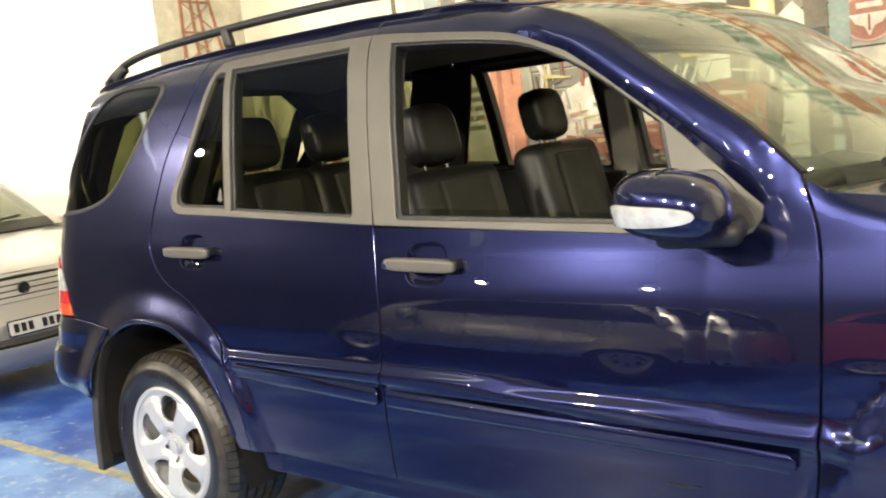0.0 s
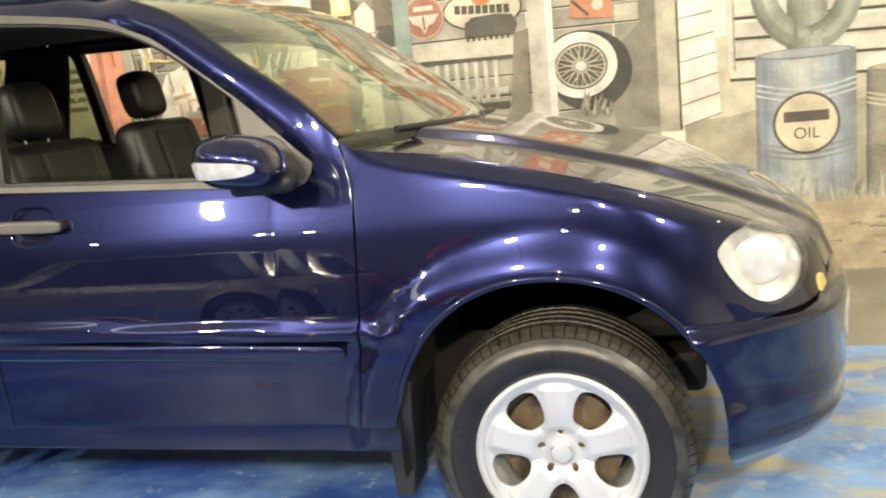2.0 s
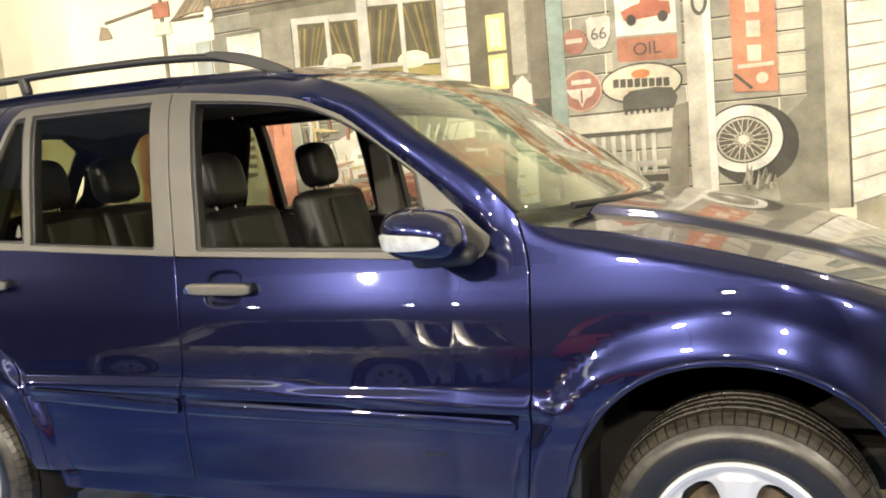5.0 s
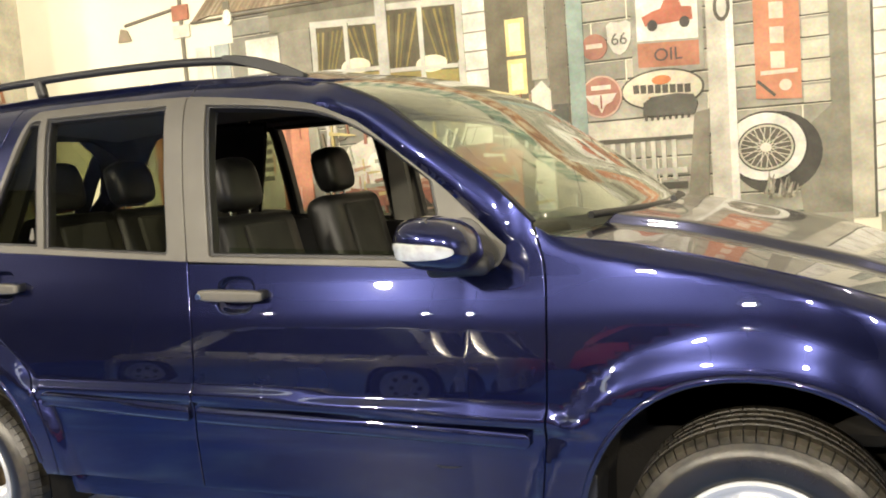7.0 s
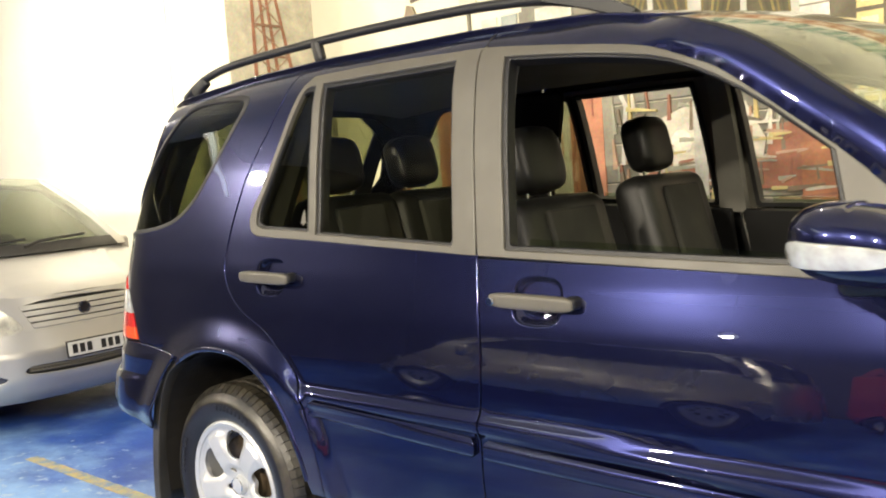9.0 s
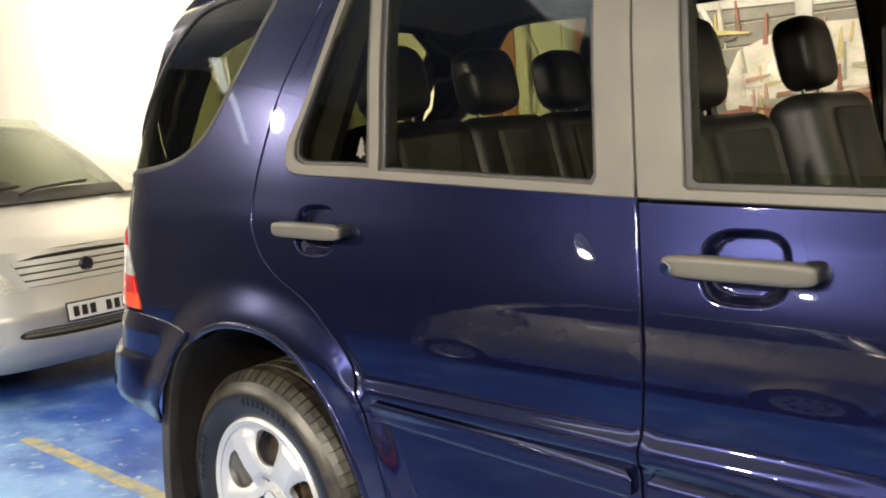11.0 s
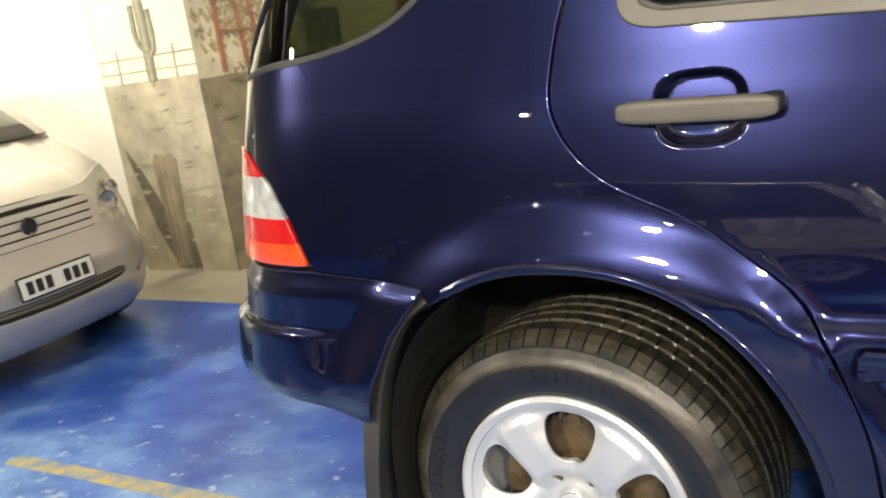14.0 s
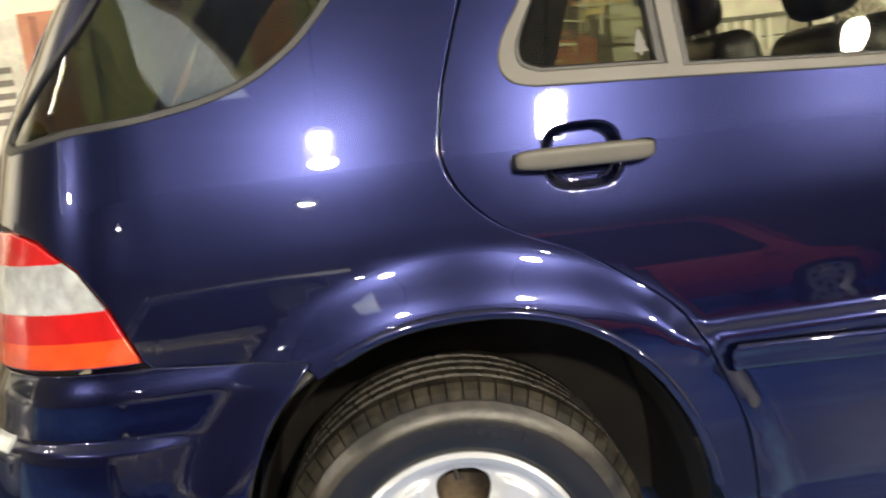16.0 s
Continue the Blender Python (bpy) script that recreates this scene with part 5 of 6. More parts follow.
# door, posts
main.rect("doorway", .80, 1.12, .98, 3.0, (.16, .14, .09), 4)
for z0, z1 in ((2.28, 2.53), (2.015, 2.255), (1.76, 1.98)):
    main.rect("lit_pane", .94, 1.075, z0, z1, (.86, .70, .30), 5)
    main.rect("pane_heart", .965, 1.05, z0 + .03, z1 - .03, (.92, .84, .55), 6)
main.shape("picket", [(1.10, 1.05), (1.235, 1.05), (1.235, 2.02), (1.175, 2.09), (1.10, 2.03)], (.66, .64, .54), 7)
main.rect("door_jamb", 1.11, 1.22, 2.10, 3.0, (.42, .40, .31), 5)
main.rect("dark_bay", 1.23, 1.36, 1.05, 3.0, (.20, .18, .13), 4)
main.rect("teal_post", 1.37, 1.475, 1.05, 3.0, TEAL, 6)
main.rect("jar", 1.25, 1.35, 1.78, 1.92, (.10, .10, .08), 7)
main.rect("white_boards", .60, .80, 1.5, 3.0, (.82, .79, .68), 4)
for i in range(11):
    main.rect("board_line", .60, .80, 1.55 + i * .132, 1.56 + i * .132, (.30, .28, .22), 5)
# two windows with gathered curtains
for x0, x1, z0, z1 in ((-.54, -.03, 2.05, 2.67), (.05, .585, 2.0, 2.72)):
    main.rect("window_trim", x0 - .05, x1 + .05, z0 - .05, z1 + .05, (.58, .57, .48), 6, skew=-.03)
    main.rect("window_dark", x0, x1, z0, z1, (.12, .105, .055), 7, skew=-.03)
    main.rect("window_glow", x0, x1, z0, z0 + .27, (.34, .28, .09), 8, skew=-.03)
    for i in range(12):
        xa = x0 + (x1 - x0) * (i + .5) / 12
        main.line("curtain_fold", xa, z1 - .04, xa + (.16 if i > 5 else -.16) * (z1 - z0) * (1 - abs(i - 5.5) / 7), z0 + .30, .020, rnd.choice([(.22, .18, .06), (.30, .24, .08), (.10, .085, .045)]), 8, .012)
    main.oval("lamp_shade", x0 + .62 * (x1 - x0), z0 + .30, .12, .06, (.90, .82, .56), 9)
    main.rect("mullion", (x0 + x1) / 2 - .018, (x0 + x1) / 2 + .018, z0, z1, (.60, .59, .50), 10)
    main.rect("mullion", x0, x1, z0 + .27, z0 + .30, (.60, .59, .50), 10, skew=-.02)
main.rect("porch_post", -.03, .055, 1.2, 3.0, (.52, .51, .44), 12)
# porch roof, hanging lamps, far left of the shop
main.shape("porch_roof", [(-1.68, 2.86), (-1.5, 2.895), (-.7, 2.885), (.42, 2.87), (.42, 3.24), (-1.28, 3.24)], (.27, .205, .125), 8)
for i in range(44):
    main.line("roof_rib", -1.60 + .046 * i, 2.90 - .0004 * i, -1.26 + .039 * i, 3.22, .019, rnd.choice([(.20, .145, .085), (.36, .28, .17), (.31, .235, .145), (.40, .32, .21)]), 9, .012)
main.line("roof_edge", -1.68, 2.862, .42, 2.862, .016, (.13, .11, .07), 10)
main.rect("porch_beam", -.95, .42, 2.68, 2.852, (.25, .235, .165), 6)
main.rect("beam_shade", -.95, .42, 2.80, 2.852, (.17, .155, .105), 7)
for x0, c in ((-1.66, (.70, .68, .58)), (-1.48, (.42, .46, .42)), (-1.32, (.28, .27, .21)), (-1.20, (.78, .75, .62))):
    main.rect("porch_panel", x0, x0 + (.32 if x0 == -1.20 else .14), 1.5, 2.66, c, 5)
main.rect("shade_board", -.86, -.60, 1.5, 2.78, (.30, .28, .21), 5)
for x in (-1.32, .45):
    main.oval("bulb", x, 2.86, .04, .06, (.92, .88, .70), 12)
    main.rect("bulb_holder", x - .03, x + .03, 2.92, 2.98, (.20, .18, .13), 12)
main.line("lamp_arm", -2.36, 2.93, -1.75, 3.01, .022, (.16, .13, .09), 6)
main.shape("lamp_bell", [(-2.44, 2.80), (-2.30, 2.80), (-2.34, 2.89), (-2.40, 2.91)], (.28, .22, .14), 7)
main.rect("finger_board", -1.86, -1.70, 2.90, 3.02, (.45, .18, .10), 7)
main.rect("finger_board", -1.86, -1.70, 2.76, 2.86, (.70, .66, .54), 7)
main.line("sign_pole", -1.78, 1.2, -1.78, 3.2, .03, (.20, .18, .13), 6)
# petrol pumps, a pale car bonnet and an orange tank
for x0, hgt in ((-2.52, 2.12), (-1.30, 2.16)):
    main.rect("pump_white", x0, x0 + .36, 1.0, hgt, (.68, .65, .54), 6)
    main.rect("pump_red", x0 + .36, x0 + .62, .95, hgt + .02, ORANGE, 7)
    main.rect("pump_red", x0 - .12, x0 + .02, .95, hgt + .02, RUST, 7)
    main.rect("pump_shade", x0 + .42, x0 + .46, .95, hgt, RUST, 8)
    for i in range(5):
        main.rect("dial_bar", x0 + .08, x0 + .28, 1.55 + .07 * i, 1.585 + .07 * i, (.20, .18, .15), 7)
    main.line("pump_hose", x0 + .70, 2.10, x0 + .80, 1.90, .03, (.62, .60, .52), 8)
    main.line("pump_hose", x0 + .80, 1.90, x0 + .76, 1.50, .03, (.62, .60, .52), 8)
main.shape("pale_bonnet", [(-.45, 1.55), (-.35, 1.75), (-.05, 1.86), (.30, 1.84), (.42, 1.60), (.35, 1.30), (-.40, 1.30)], (.66, .62, .50), 7)
main.oval("head_lamp", -.12, 1.62, .07, .08, (.82, .79, .66), 8)
main.shape("red_truck", [(-.45, 1.30), (.95, 1.30), (1.02, 1.62), (.80, 1.70), (.45, 1.68), (.42, 1.50), (-.45, 1.42)], RUST, 8)
main.rect("orange_tank", .62, 1.0, 1.18, 1.56, (.42, .18, .09), 9)
main.oval("truck_wheel", .15, 1.22, .16, .16, (.08, .07, .05), 10)
for i in range(150):
    a, b = rnd.uniform(-.6, 1.1), rnd.uniform(1.22, 1.90)
    k = rnd.choice([(.22, .17, .11), (.30, .13, .08), (.46, .30, .20), (.60, .55, .43), (.36, .36, .27), (.58, .48, .20), (.15, .13, .09), (.70, .66, .54)])
    if rnd.random() < .5:
        main.line("clutter_stroke", a, b, a + rnd.uniform(-.02, .02), b + rnd.uniform(.05, .22), rnd.uniform(.012, .04), k, 10, .01)
    else:
        main.line("clutter_stroke", a, b, a + rnd.uniform(.06, .26), b + rnd.uniform(-.03, .03), rnd.uniform(.012, .035), k, 10, .01)
for x0 in (-2.62, -1.30):
    for i in range(16):
        a, b = x0 + rnd.uniform(-.08, .60), rnd.uniform(1.1, 2.0)
        main.line("pump_stroke", a, b, a + rnd.uniform(-.01, .01), b + rnd.uniform(.05, .22), rnd.uniform(.008, .022), rnd.choice([(.70, .42, .32), (.40, .14, .09), (.66, .58, .46), (.30, .12, .08)]), 9, .006)
for i in range(4):
    main.line("scrawl", .42 + .07 * i, 1.70, .47 + .07 * i, 1.82, .018, WHITE, 9)

# pier: desert with cactus, fence and a leaning stump
pier.rect("desert", WHITE_X, RETURN_X, 0, 1.24, (.50, .46, .34), 1)
pier.rough("near_ground", WHITE_X, RETURN_X, 0, .50, (.40, .36, .25), 2, .02, seed=12)
for i in range(2):
    pier.line("fence_rail", WHITE_X, 1.305 + .085 * i, RETURN_X, 1.30 + .087 * i, .008, (.52, .48, .36), 2)
for fx in (-3.95, -3.45):
    pier.line("fence_post", fx, 1.24, fx + .01, 1.44, .013, (.52, .48, .37), 3)
for pts, w in (([(-3.665, 1.23), (-3.655, 1.55), (-3.66, 1.86)], .072), ([(-3.66, 1.40), (-3.72, 1.45), (-3.735, 1.52), (-3.73, 1.70)], .034), ([(-3.65, 1.37), (-3.60, 1.42), (-3.585, 1.50), (-3.59, 1.66)], .034)):
    for a, b in zip(pts, pts[1:]):
        for o, c in ((-.33, (.30, .30, .22)), (0, (.40, .39, .29)), (.33, (.24, .24, .17))):
            pier.line("cactus_limb", a[0] + o * w, a[1], b[0] + o * w, b[1], w * .36, c, 4)
pier.shape("stump_shadow", [(-4.07, .82), (-3.96, .68), (-3.82, .42), (-3.62, .32), (-3.59, .02), (-3.80, .02), (-3.93, .30)], (.17, .15, .10), 3)
pier.shape("stump", [(-3.80, .03), (-3.66, .03), (-3.645, .45), (-3.62, .74), (-3.66, .78), (-3.74, .765), (-3.80, .785), (-3.84, .72), (-3.82, .45)], (.34, .29, .195), 4)
for i in range(9):
    pier.line("bark_stroke", -3.81 + .019 * i, .05 + .02 * (i % 3), -3.825 + .022 * i, .72, .011, rnd.choice([(.24, .19, .12), (.42, .36, .25), (.30, .25, .165)]), 5, .005)
# return: oil derrick over scrub
side.rect("painted_haze", 1.71, 2.7, 0, CEILING - .01, (.70, .66, .51), 1)
side.rect("desert", 1.71, 2.7, 0, 1.28, (.34, .30, .21), 2)
side.rough("dark_ground", 1.71, 2.7, .15, .60, (.245, .215, .15), 3, .014, seed=3)
for i in range(300):
    a, b = 2.16 + rnd.gauss(0, .20), 1.66 + rnd.gauss(0, .15)
    a2, b2 = a + rnd.uniform(-.06, .06), b + rnd.uniform(.01, .06)
    if 1.73 < min(a, a2) and max(a, a2) < 2.68:
        side.line("scrub_stroke", a, b, a2, b2, .030, rnd.choice([(.40, .34, .21), (.46, .40, .26), (.34, .28, .17), (.52, .46, .31)]), 3, .012)
for y0, y1 in ((1.96, 2.01), (2.20, 2.07), (2.36, 2.12), (2.645, 2.19)):
    side.line("derrick_leg", y0, 1.30, y1, 3.46, .045, (.42, .19, .11), 5, .022)
for i in range(8):
    zz = 1.55 + i * .26
    t = (zz - 1.30) / 2.16
    a, b = 1.96 + .05 * t, 2.645 - .455 * t
    side.line("derrick_rail", a, zz, b, zz, .020, (.34, .19, .12), 6)
    if i < 7:
        t2 = (zz + .26 - 1.30) / 2.16
        side.line("derrick_brace", a, zz, 2.645 - .455 * t2, zz + .26, .008, (.44, .30, .20), 6)
        side.line("derrick_brace", b, zz, 1.96 + .05 * t2, zz + .26, .008, (.44, .30, .20), 6)
for i in range(46):
    a, b, w = rnd.uniform(1.73, 2.5), rnd.uniform(.14, 1.25), rnd.uniform(.05, .22)
    side.shape("brush_stroke", [(a, b), (a + w * .5, b - .012), (a + w, b + .004), (a + w * .5, b + .014)], rnd.choice([(.28, .25, .175), (.32, .285, .20), (.40, .36, .25), (.23, .20, .14)]), 4)
for i in range(34):
    a, b, w = rnd.uniform(-4.10, -3.46), rnd.uniform(.14, 1.25), rnd.uniform(.04, .16)
    pier.shape("brush_stroke", [(a, b), (a + w * .5, b - .010), (a + w, b + .004), (a + w * .5, b + .012)], rnd.choice([(.44, .40, .29), (.48, .44, .32), (.53, .485, .36)]), 3)
main.rect("desert", -3.70, -1.9, .10, 1.27, (.34, .31, .225), 4)
for pts, w in (([(-3.37, 1.26), (-3.37, 2.25)], .06), ([(-3.37, 1.65), (-3.45, 1.70), (-3.47, 1.95)], .035), ([(-3.37, 1.60), (-3.29, 1.66), (-3.27, 1.88)], .035)):
    for a, b in zip(pts, pts[1:]):
        for o in (-.35, 0, .35):
            main.line("thin_cactus", a[0] + o * w, a[1], b[0] + o * w, b[1], w * .34, rnd.choice([(.36, .34, .24), (.28, .27, .19), (.44, .41, .30)]), 5)
main.oval("far_barrel_top", -3.215, 1.65, .10, .022, (.24, .235, .19), 4, n=20)
for i in range(10):
    main.rect("far_barrel", -3.315 + .02 * i, -3.293 + .02 * i, 1.30 + .01 * abs(i - 5) * .6, 1.65, tuple(c * (.7 + .12 * min(i, 9 - i)) for c in (.30, .295, .24)), 3)
for i in range(70):
    a, b, w = rnd.uniform(-3.54, -1.9), rnd.uniform(.14, 1.30), rnd.uniform(.06, .30)
    main.shape("brush_stroke", [(a, b), (a + w * .5, b - .012), (a + w, b + .004), (a + w * .5, b + .014)], rnd.choice([(.24, .22, .15), (.34, .31, .22), (.44, .40, .29), (.30, .26, .18)]), 6)

# fascia over the shop: long name board with plain bars, scalloped awning above it
main.rect("name_board", -1.25, 3.05, 3.10, 3.42, (.40, .20, .10), 5)
for i in range(16):
    main.rect("letter_bar", -.9 + i * .22, -.9 + i * .22 + rnd.uniform(.10, .16), 3.18, 3.34, (.66, .52, .34), 6)
main.rect("awning", -1.5, 3.2, 3.52, 3.88, (.24, .34, .26), 5)
for i in range(26):
    x = -1.5 + i * .18
    main.shape("scallop", [(x, 3.53), (x + .09, 3.44), (x + .18, 3.53)], (.76, .74, .62) if i % 2 else (.24, .34, .26), 6)
    main.rect("awning_stripe", x, x + .09, 3.56, 3.86, (.60, .62, .48), 6)
for i in range(44):
    x, h, w = rnd.uniform(-1.4, 3.1), rnd.choice((3.92, 4.10, 4.30)), rnd.uniform(.05, .14)
    main.shape("pennant", [(x, h), (x + w, h + .02), (x + w * .6, h - rnd.uniform(.06, .14))], rnd.choice([(.80, .78, .64), (.26, .34, .27), (.62, .60, .44), (.16, .15, .10)]), 6)


# ---- small hatchback cars ----
def hatchback(paint, label, at, turn, detailed=True, group=""):
    """Short one-box car, nose at the local origin pointing along +x, ground at z = 0."""
    root = thing("hatchback", label, "car", at, turn, group)
    lean = table([(.15, -.14), (.22, -.05), (.32, 0), (.48, .0), (.56, -.035), (.66, -.07), (.78, -.115), (.90, -.20), (1.0, -.30)], .05)
    half = table([(.15, .76), (.25, .82), (.45, .855), (.75, .855), (.92, .83), (1.05, .79), (1.30, .70), (1.50, .60)], .08)

    def nose(y, z):
        return lean(z) - .42 * (np.abs(y) / .86) ** 3.2, y, z

    def flank_b(x, z):
        w = half(z) - .10 * step(-.55, -.05, x) ** 2 - .05 * step(-3.2, -3.6, x)
        r = np.minimum(np.hypot(x + .72, z - .30), np.hypot(x + 3.14, z - .30))
        return x, -w - .015 * (1 - step(.31, .40, r)), z + 0 * x

    top = table([(-3.62, .95), (-3.50, 1.25), (-3.30, 1.53), (-3.0, 1.61), (-2.3, 1.64), (-1.75, 1.605), (-1.5, 1.54)], .10)
    hood = table([(-1.0, 1.105), (-.85, 1.070), (-.65, 1.015), (-.45, .950), (-.28, .895), (-.20, .855), (-.14, .815)], .06)

    def lid(x, y):
        back = .42 * (np.abs(y) / .86) ** 3.2 * (1 - step(-.35, -.9, x))
        rib = .008 * np.exp(-((np.abs(y) - .42 - .16 * step(-.2, -1.0, x)) / .035) ** 2)
        return x, y, hood(np.minimum(x + back, -.12)) - .045 * (np.abs(y) / .8) ** 3 + rib

    front = [(-.83, .19), (.83, .19), (.845, .45), (.84, .56), (.78, .598), (.40, .618), (-.40, .618), (-.78, .598), (-.84, .56), (-.845, .45)]
    mouth = curve([(-.43, .385), (-.36, .362), (0, .350), (.36, .362), (.43, .385), (.40, .415), (.30, .420), (0, .412), (-.30, .420), (-.40, .415)], 3, True)
    fogs = [curve([(s * .515, .358), (s * .59, .395), (s * .665, .425), (s * .675, .380), (s * .63, .342), (s * .56, .330)][::s], 4, True) for s in (-1, 1)]
    bumper = sheet("bumper", front, nose, paint, root, [mouth, *fogs], res=.05, thick=.03)
    sheet("intake", mouth, nose, BLACK, bumper, out=-.02, thick=.01, res=.06, label="dark lower intake")
    for zc in (.378, .396):
        sheet("intake_slat", [(-.40, zc + .006), (0, zc - .004), (.40, zc + .006), (.40, zc + .014), (0, zc + .004), (-.40, zc + .014)], nose, GREY_TRIM, bumper, out=-.004, thick=.012, res=.05)
    for f in fogs:
        sheet("fog_lamp", f, nose, CUP, bumper, out=-.016, thick=.008, res=.03, label="dark slim fog lamp opening")
    # bonnet with a grille panel between the lamps
    grille_edge = [(-.33, .632), (.33, .632), (.385, .775), (.25, .797), (0, .803), (-.25, .797), (-.385, .775)]
    lampr = curve([(.385, .640), (.43, .715), (.50, .785), (.60, .842), (.69, .856), (.765, .805), (.775, .70), (.73, .640), (.64, .612), (.50, .612)], 3, True)
    lampl = [(-y, z) for y, z in lampr][::-1]
    brow = [(-.78, .602), (-.40, .622), (.40, .622), (.78, .602), (.835, .62), (.84, .78), (.78, .868), (.60, .870), (.40, .828), (0, .814), (-.40, .828), (-.60, .870), (-.78, .868), (-.84, .78), (-.835, .62)]
    face = sheet("nose_panel", brow, nose, paint, root, [grille_edge, lampr, lampl], res=.04, thick=.02)
    grille = sheet("grille", grille_edge, nose, BLACK, root, out=-.02, thick=.01, res=.05, label="dark grille with silver slats")
    for i in range(4):
        z0, w = .639 + i * .037, .330 + .015 * i
        sheet("grille_slat", [(-w, z0), (w, z0), (w + .009, z0 + .024), (-w - .009, z0 + .024)], nose, paint, grille, out=.004, thick=.02, res=.05)
    lathe("badge_ring", [(.030, 0), (.036, .006), (.042, 0)], CUP, grille, (float(lean(.715)) + .014, 0, .715), axis="x", n=28, label="dark round badge")
    lathe("badge", [(0, .003), (.028, .003), (.031, 0)], CUP, grille, (float(lean(.715)) + .014, 0, .715), axis="x", n=28)
    for lp in (lampr, lampl):
        cy = sum(q[0] for q in lp) / len(lp)
        sg = 1 if cy > 0 else -1
        head = sheet("headlamp", lp, lambda y, z, c=cy: (nose(y, z)[0] - .055 * np.clip(1 - ((y - c) / .20) ** 2 - ((z - .73) / .12) ** 2, 0, 1), y, z), DIM_REFLECTOR, root, out=-.006, thick=.01, res=.02, label="large clear almond headlamp")
        sheet("lens", lp, nose, CLEAR_LENS, head, out=.004, thick=.004, res=.03).visible_shadow = False
        for y0, z0, r, m in ((cy - sg * .045, .705, .052, CHROME), (cy + sg * .075, .745, .045, CHROME), (cy + sg * .145, .765, .022, AMBER)):
            q = nose(np.array(y0), np.array(z0))
            lathe("lamp_bowl", [(0, -.045), (r * .45, -.040), (r * .85, -.022), (r, -.008), (r * 1.06, -.012)], m, head, (float(q[0]) - .012, float(q[1]), z0), axis="x", n=24)
    if detailed:
        plate = boxed("number_plate", (.012, .372, .088), (.022, 0, .480), PLATE, root, .003, (0, -5, 0), "white number plate with plain dark bars in a black surround")
        boxed("plate_rim", (.008, .392, .106), (.017, 0, .480), BLACK, plate, .004, (0, -5, 0))
        for i, y in enumerate((-.145, -.097, -.049, .045, .093, .141)):
            boxed("plate_bar", (.003, .032, .056), (.0285, y, .480), BLACK, plate, 0, (0, -5, 0))
    rim = [(float(nose(np.array(y), np.array(.828))[0]) - .006, y) for y in np.linspace(-.80, .80, 25)]
    sheet("bonnet", rim + [(-.62, .815), (-.78, .812), (-.86, .79), (-.83, .5), (-.78, 0), (-.83, -.5), (-.86, -.79), (-.78, -.812), (-.62, -.815)], lid, paint, root, res=.04, thick=.02)
    sheet("roof", [(-1.62, -.60), (-1.56, 0), (-1.62, .60), (-2.4, .61), (-3.25, .60), (-3.25, -.60), (-2.4, -.61)], lambda x, y: (x, y, top(x) - .06 * np.abs(y / .61) ** 2.4), paint, root, res=.08, thick=.02)

    def wind(u, v):
        bow = 1 - np.abs(u) ** 2.2
        return -.83 - .80 * v + bow * (.10 - .03 * v) - .02, u * (.79 - .19 * v), 1.055 + .525 * v ** .9 + .02 * np.sin(np.pi * v) + .03 * bow * v

    full = [(-1, .001), (0, .001), (1, .001), (1, 1), (0, 1), (-1, 1)]
    sheet("windscreen", full, wind, SCREEN, root, res=.1, thick=.004, label="clear windscreen").visible_shadow = False
    for u0, u1 in ((-1.0, -.90), (.90, 1.0)):
        sheet("screen_pillar", [(u0, .001), (u1, .001), (u1, 1), (u0, 1)], wind, paint, root, res=.1, out=.006, thick=.03)
    sheet("screen_base", [(-.98, .001), (.98, .001), (.98, .09), (-.98, .09)], wind, BLACK, root, res=.06, out=.004, thick=.02, label="black screen base")
    if detailed:
        for y0, y1 in ((-.70, .02), (-.02, .60)):
            pts = [wind(np.array(u), np.array(v)) for u, v in ((y0, .04), (y0 + .15, .08), (y1, .11))]
            tube("wiper", [(float(q[0]) + .02, float(q[1]), float(q[2]) + .02) for q in pts], .010, BLACK, root, "black wiper")
        sheet("paper", [(-.46, .14), (-.16, .14), (-.16, .36), (-.46, .36)], wind, PLATE, root, res=.1, out=-.03, thick=.003, label="white paper sheet behind the screen")
    for flip in (False, True):
        arch_f = arc(-.72, .30, .325, .325, 4, 176, 18)
        arch_r = arc(-3.14, .30, .325, .325, 4, 176, 18)
        outline = [(-.47, .60), (-.52, .78), (-.58, .87), (-.70, .95), (-.84, 1.01), (-1.0, 1.035), (-1.3, 1.04), (-3.3, 1.05), (-3.52, .98), (-3.56, .5), (-3.47, .26)] + arch_r[::-1] + [(-2.80, .22), (-1.06, .22)] + arch_f[::-1] + [(-.44, .24), (-.47, .45)]
        sheet("side_panel", outline, flank_b, paint, root, res=.06, thick=.03, flip=flip)
        win = [(-1.08, 1.07), (-1.68, 1.50), (-2.2, 1.54), (-3.05, 1.52), (-3.36, 1.06)]
        shell = [(-.84, 1.03), (-1.62, 1.565), (-2.2, 1.605), (-3.1, 1.585), (-3.46, 1.06), (-2.4, 1.03)]
        sheet("window_surround", shell, flank_b, paint, root, [win], res=.07, thick=.03, flip=flip)
        sheet("side_window", win, flank_b, TINT, root, res=.09, thick=.004, out=-.008, flip=flip, label="tinted side windows").visible_shadow = False
        k = 1 if flip else -1
        bm = bmesh.new()
        box(bm, (.10, .20, .14), (-1.22, k * .92, 1.03), .04, (0, 0, 0), 3)
        part("door_mirror", bm, paint, root, smooth=True)
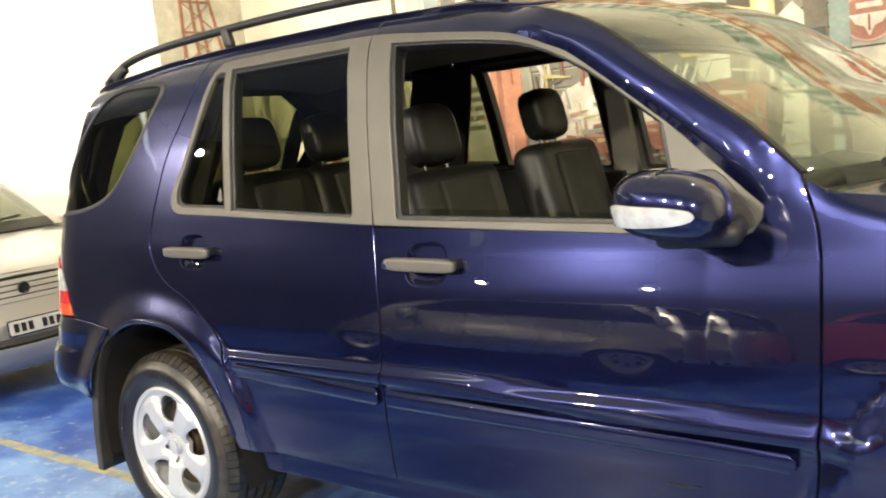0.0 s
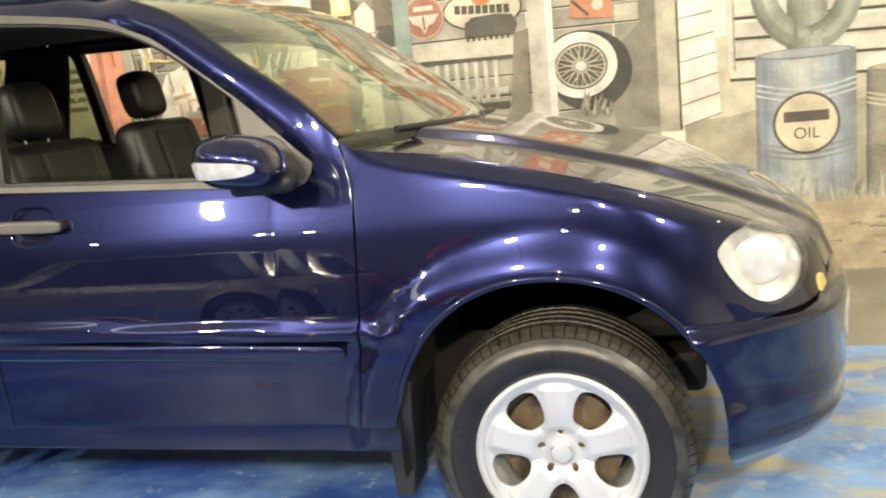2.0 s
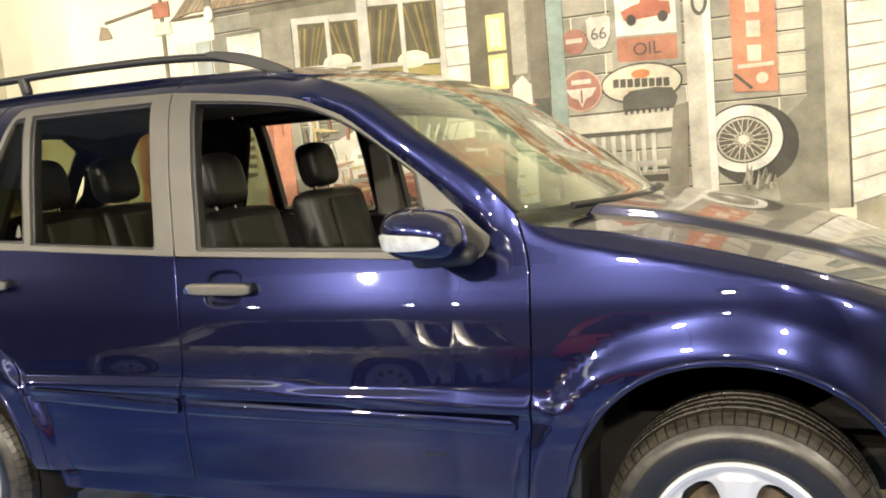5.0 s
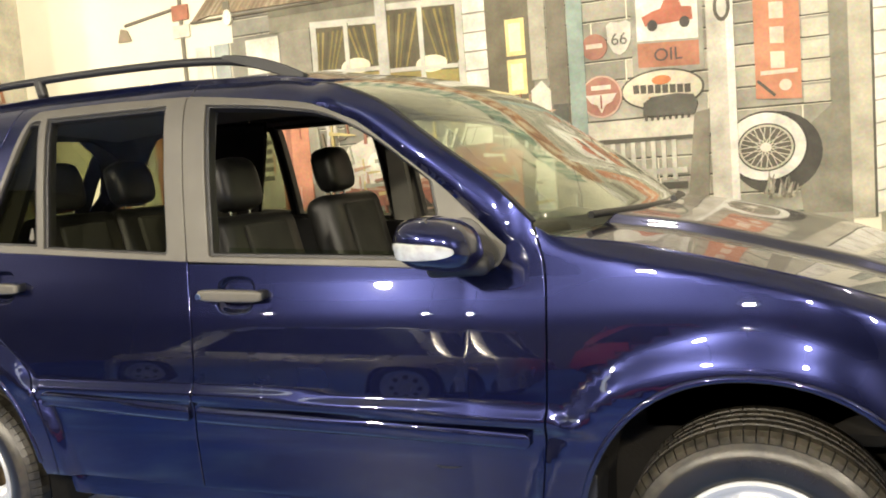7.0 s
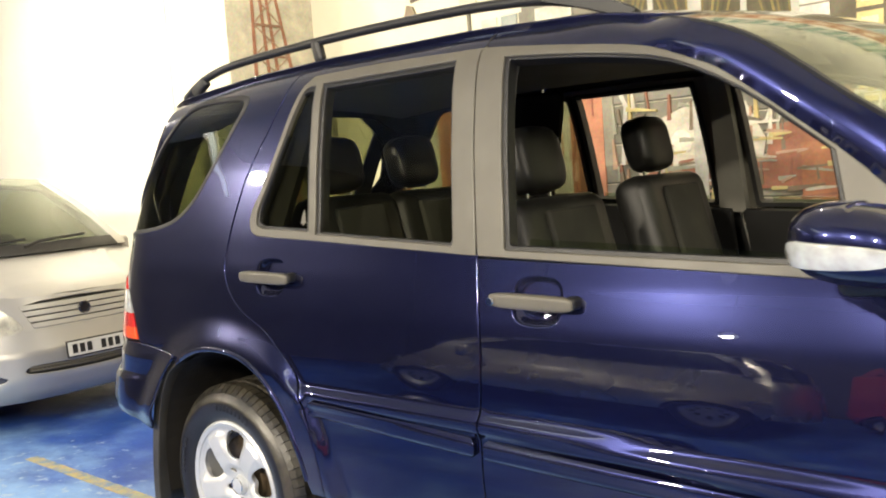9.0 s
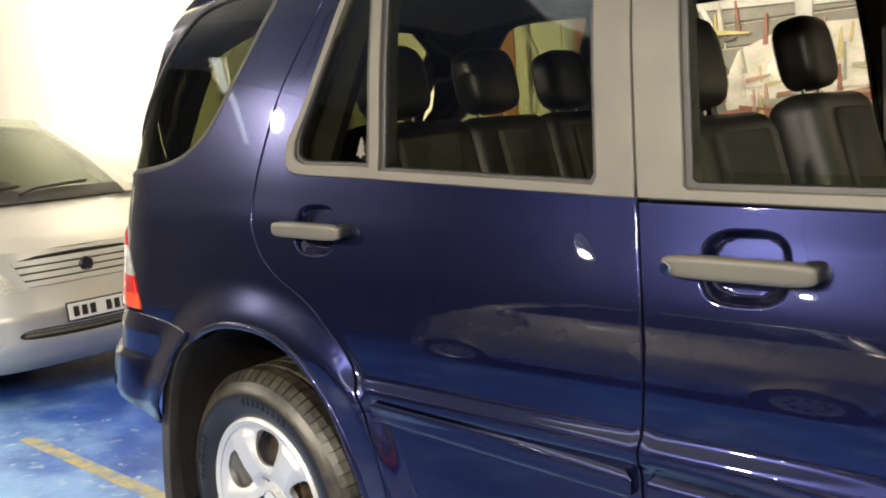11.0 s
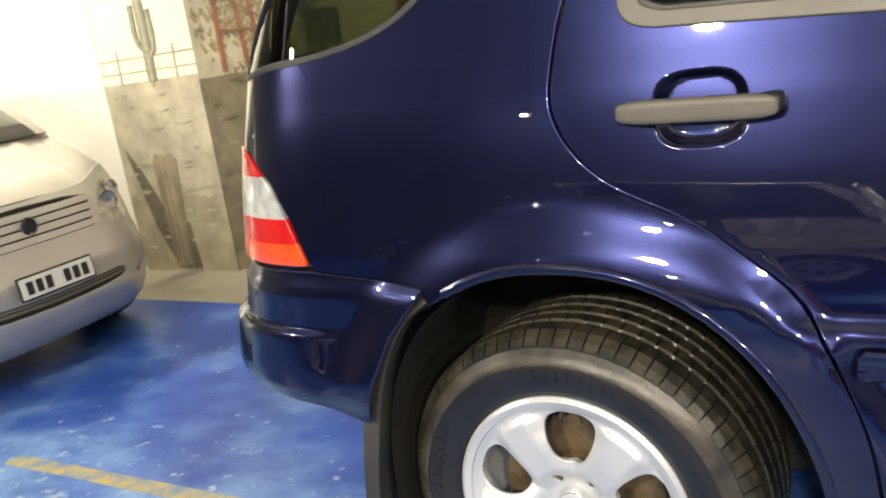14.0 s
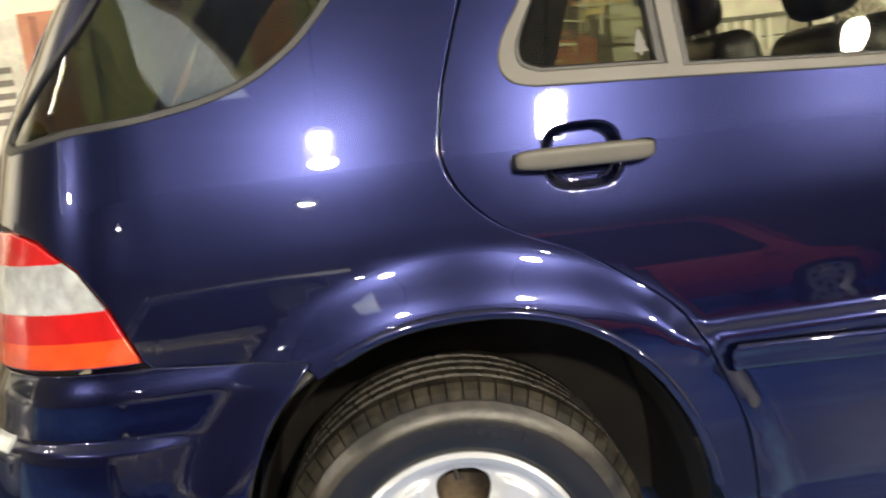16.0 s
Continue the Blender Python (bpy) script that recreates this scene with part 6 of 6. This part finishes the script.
        for cx in (-.72, -3.14):
            w = tagged(new("wheel"), "small silver wheel with black tyre")
            w.parent = root
            lathe("tyre", [(.20, 0), (.215, .012), (.26, .018), (.285, .004), (.292, -.02), (.292, -.16), (.20, -.17)], RUBBER, w, (cx, k * .83, .292), n=40, flip=k)
            lathe("rim", [(.0, -.02), (.05, -.012), (.06, -.03), (.16, -.035), (.19, .0), (.205, .006), (.205, -.1)], ALLOY, w, (cx, k * .83, .292), n=40, flip=k)
            for i in range(8):
                a = 2 * math.pi * i / 8
                lathe("rim_hole", [(0, -.026), (.022, -.026), (.024, -.036)], DARK, w, (cx + .115 * math.cos(a), k * .83, .292 + .115 * math.sin(a)), n=12, flip=k)
            pts = arc(cx, .30, .32, .32, -10, 190, 18)
            verts = [(x, k * yy, z) for x, z in pts for yy in (.83, .50)]
            mesh_ob("wheel_housing", verts, [(2 * i, 2 * i + 1, 2 * i + 3, 2 * i + 2) for i in range(len(pts) - 1)] + [[2 * i + 1 for i in range(len(pts))]], DARK, root, smooth=False)
    sheet("tail_panel", [(-.74, .25), (.74, .25), (.74, 1.0), (.58, 1.50), (-.58, 1.50), (-.74, 1.0)], lambda y, z: (-3.60 + .25 * step(.9, 1.5, z) + .25 * (np.abs(y) / .80) ** 4, y, z), paint, root, [[(-.62, 1.02), (.62, 1.02), (.52, 1.42), (-.52, 1.42)]], res=.08)
    boxed("underbody", (3.1, 1.40, .16), (-1.95, 0, .30), DARK, root, .03)
    bm = bmesh.new()
    box(bm, (.35, 1.3, .25), (-1.25, 0, .88), .06, (0, 0, 0), 3)
    part("dashboard", bm, BLACK, root, smooth=True)
    for y in (-.34, .34):
        bm = bmesh.new()
        box(bm, (.14, .44, .58), (-2.12, y, .88), .06, (0, -12, 0), 3)
        box(bm, (.09, .24, .17), (-2.22, y, 1.27), .04, (0, -10, 0), 3)
        part("seat", bm, SEAT, root, "dark seat", True)
    return root


hatchback(SILVER, "silver compact hatchback parked behind, paper sheet behind its windscreen", (-2.785, .035, 0), 2)
hatchback(RED_PAINT, "dark red hatchback parked across the aisle", (4.65, -8.1, 0), 0, False, "cars across the aisle").scale = (1.12, 1.1, 1.08)
hatchback(PALE_PAINT, "long pale grey hatchback parked across the aisle", (-4.5, -6.7, 0), 180, False, "cars across the aisle").scale = (1.38, 1.1, .90)
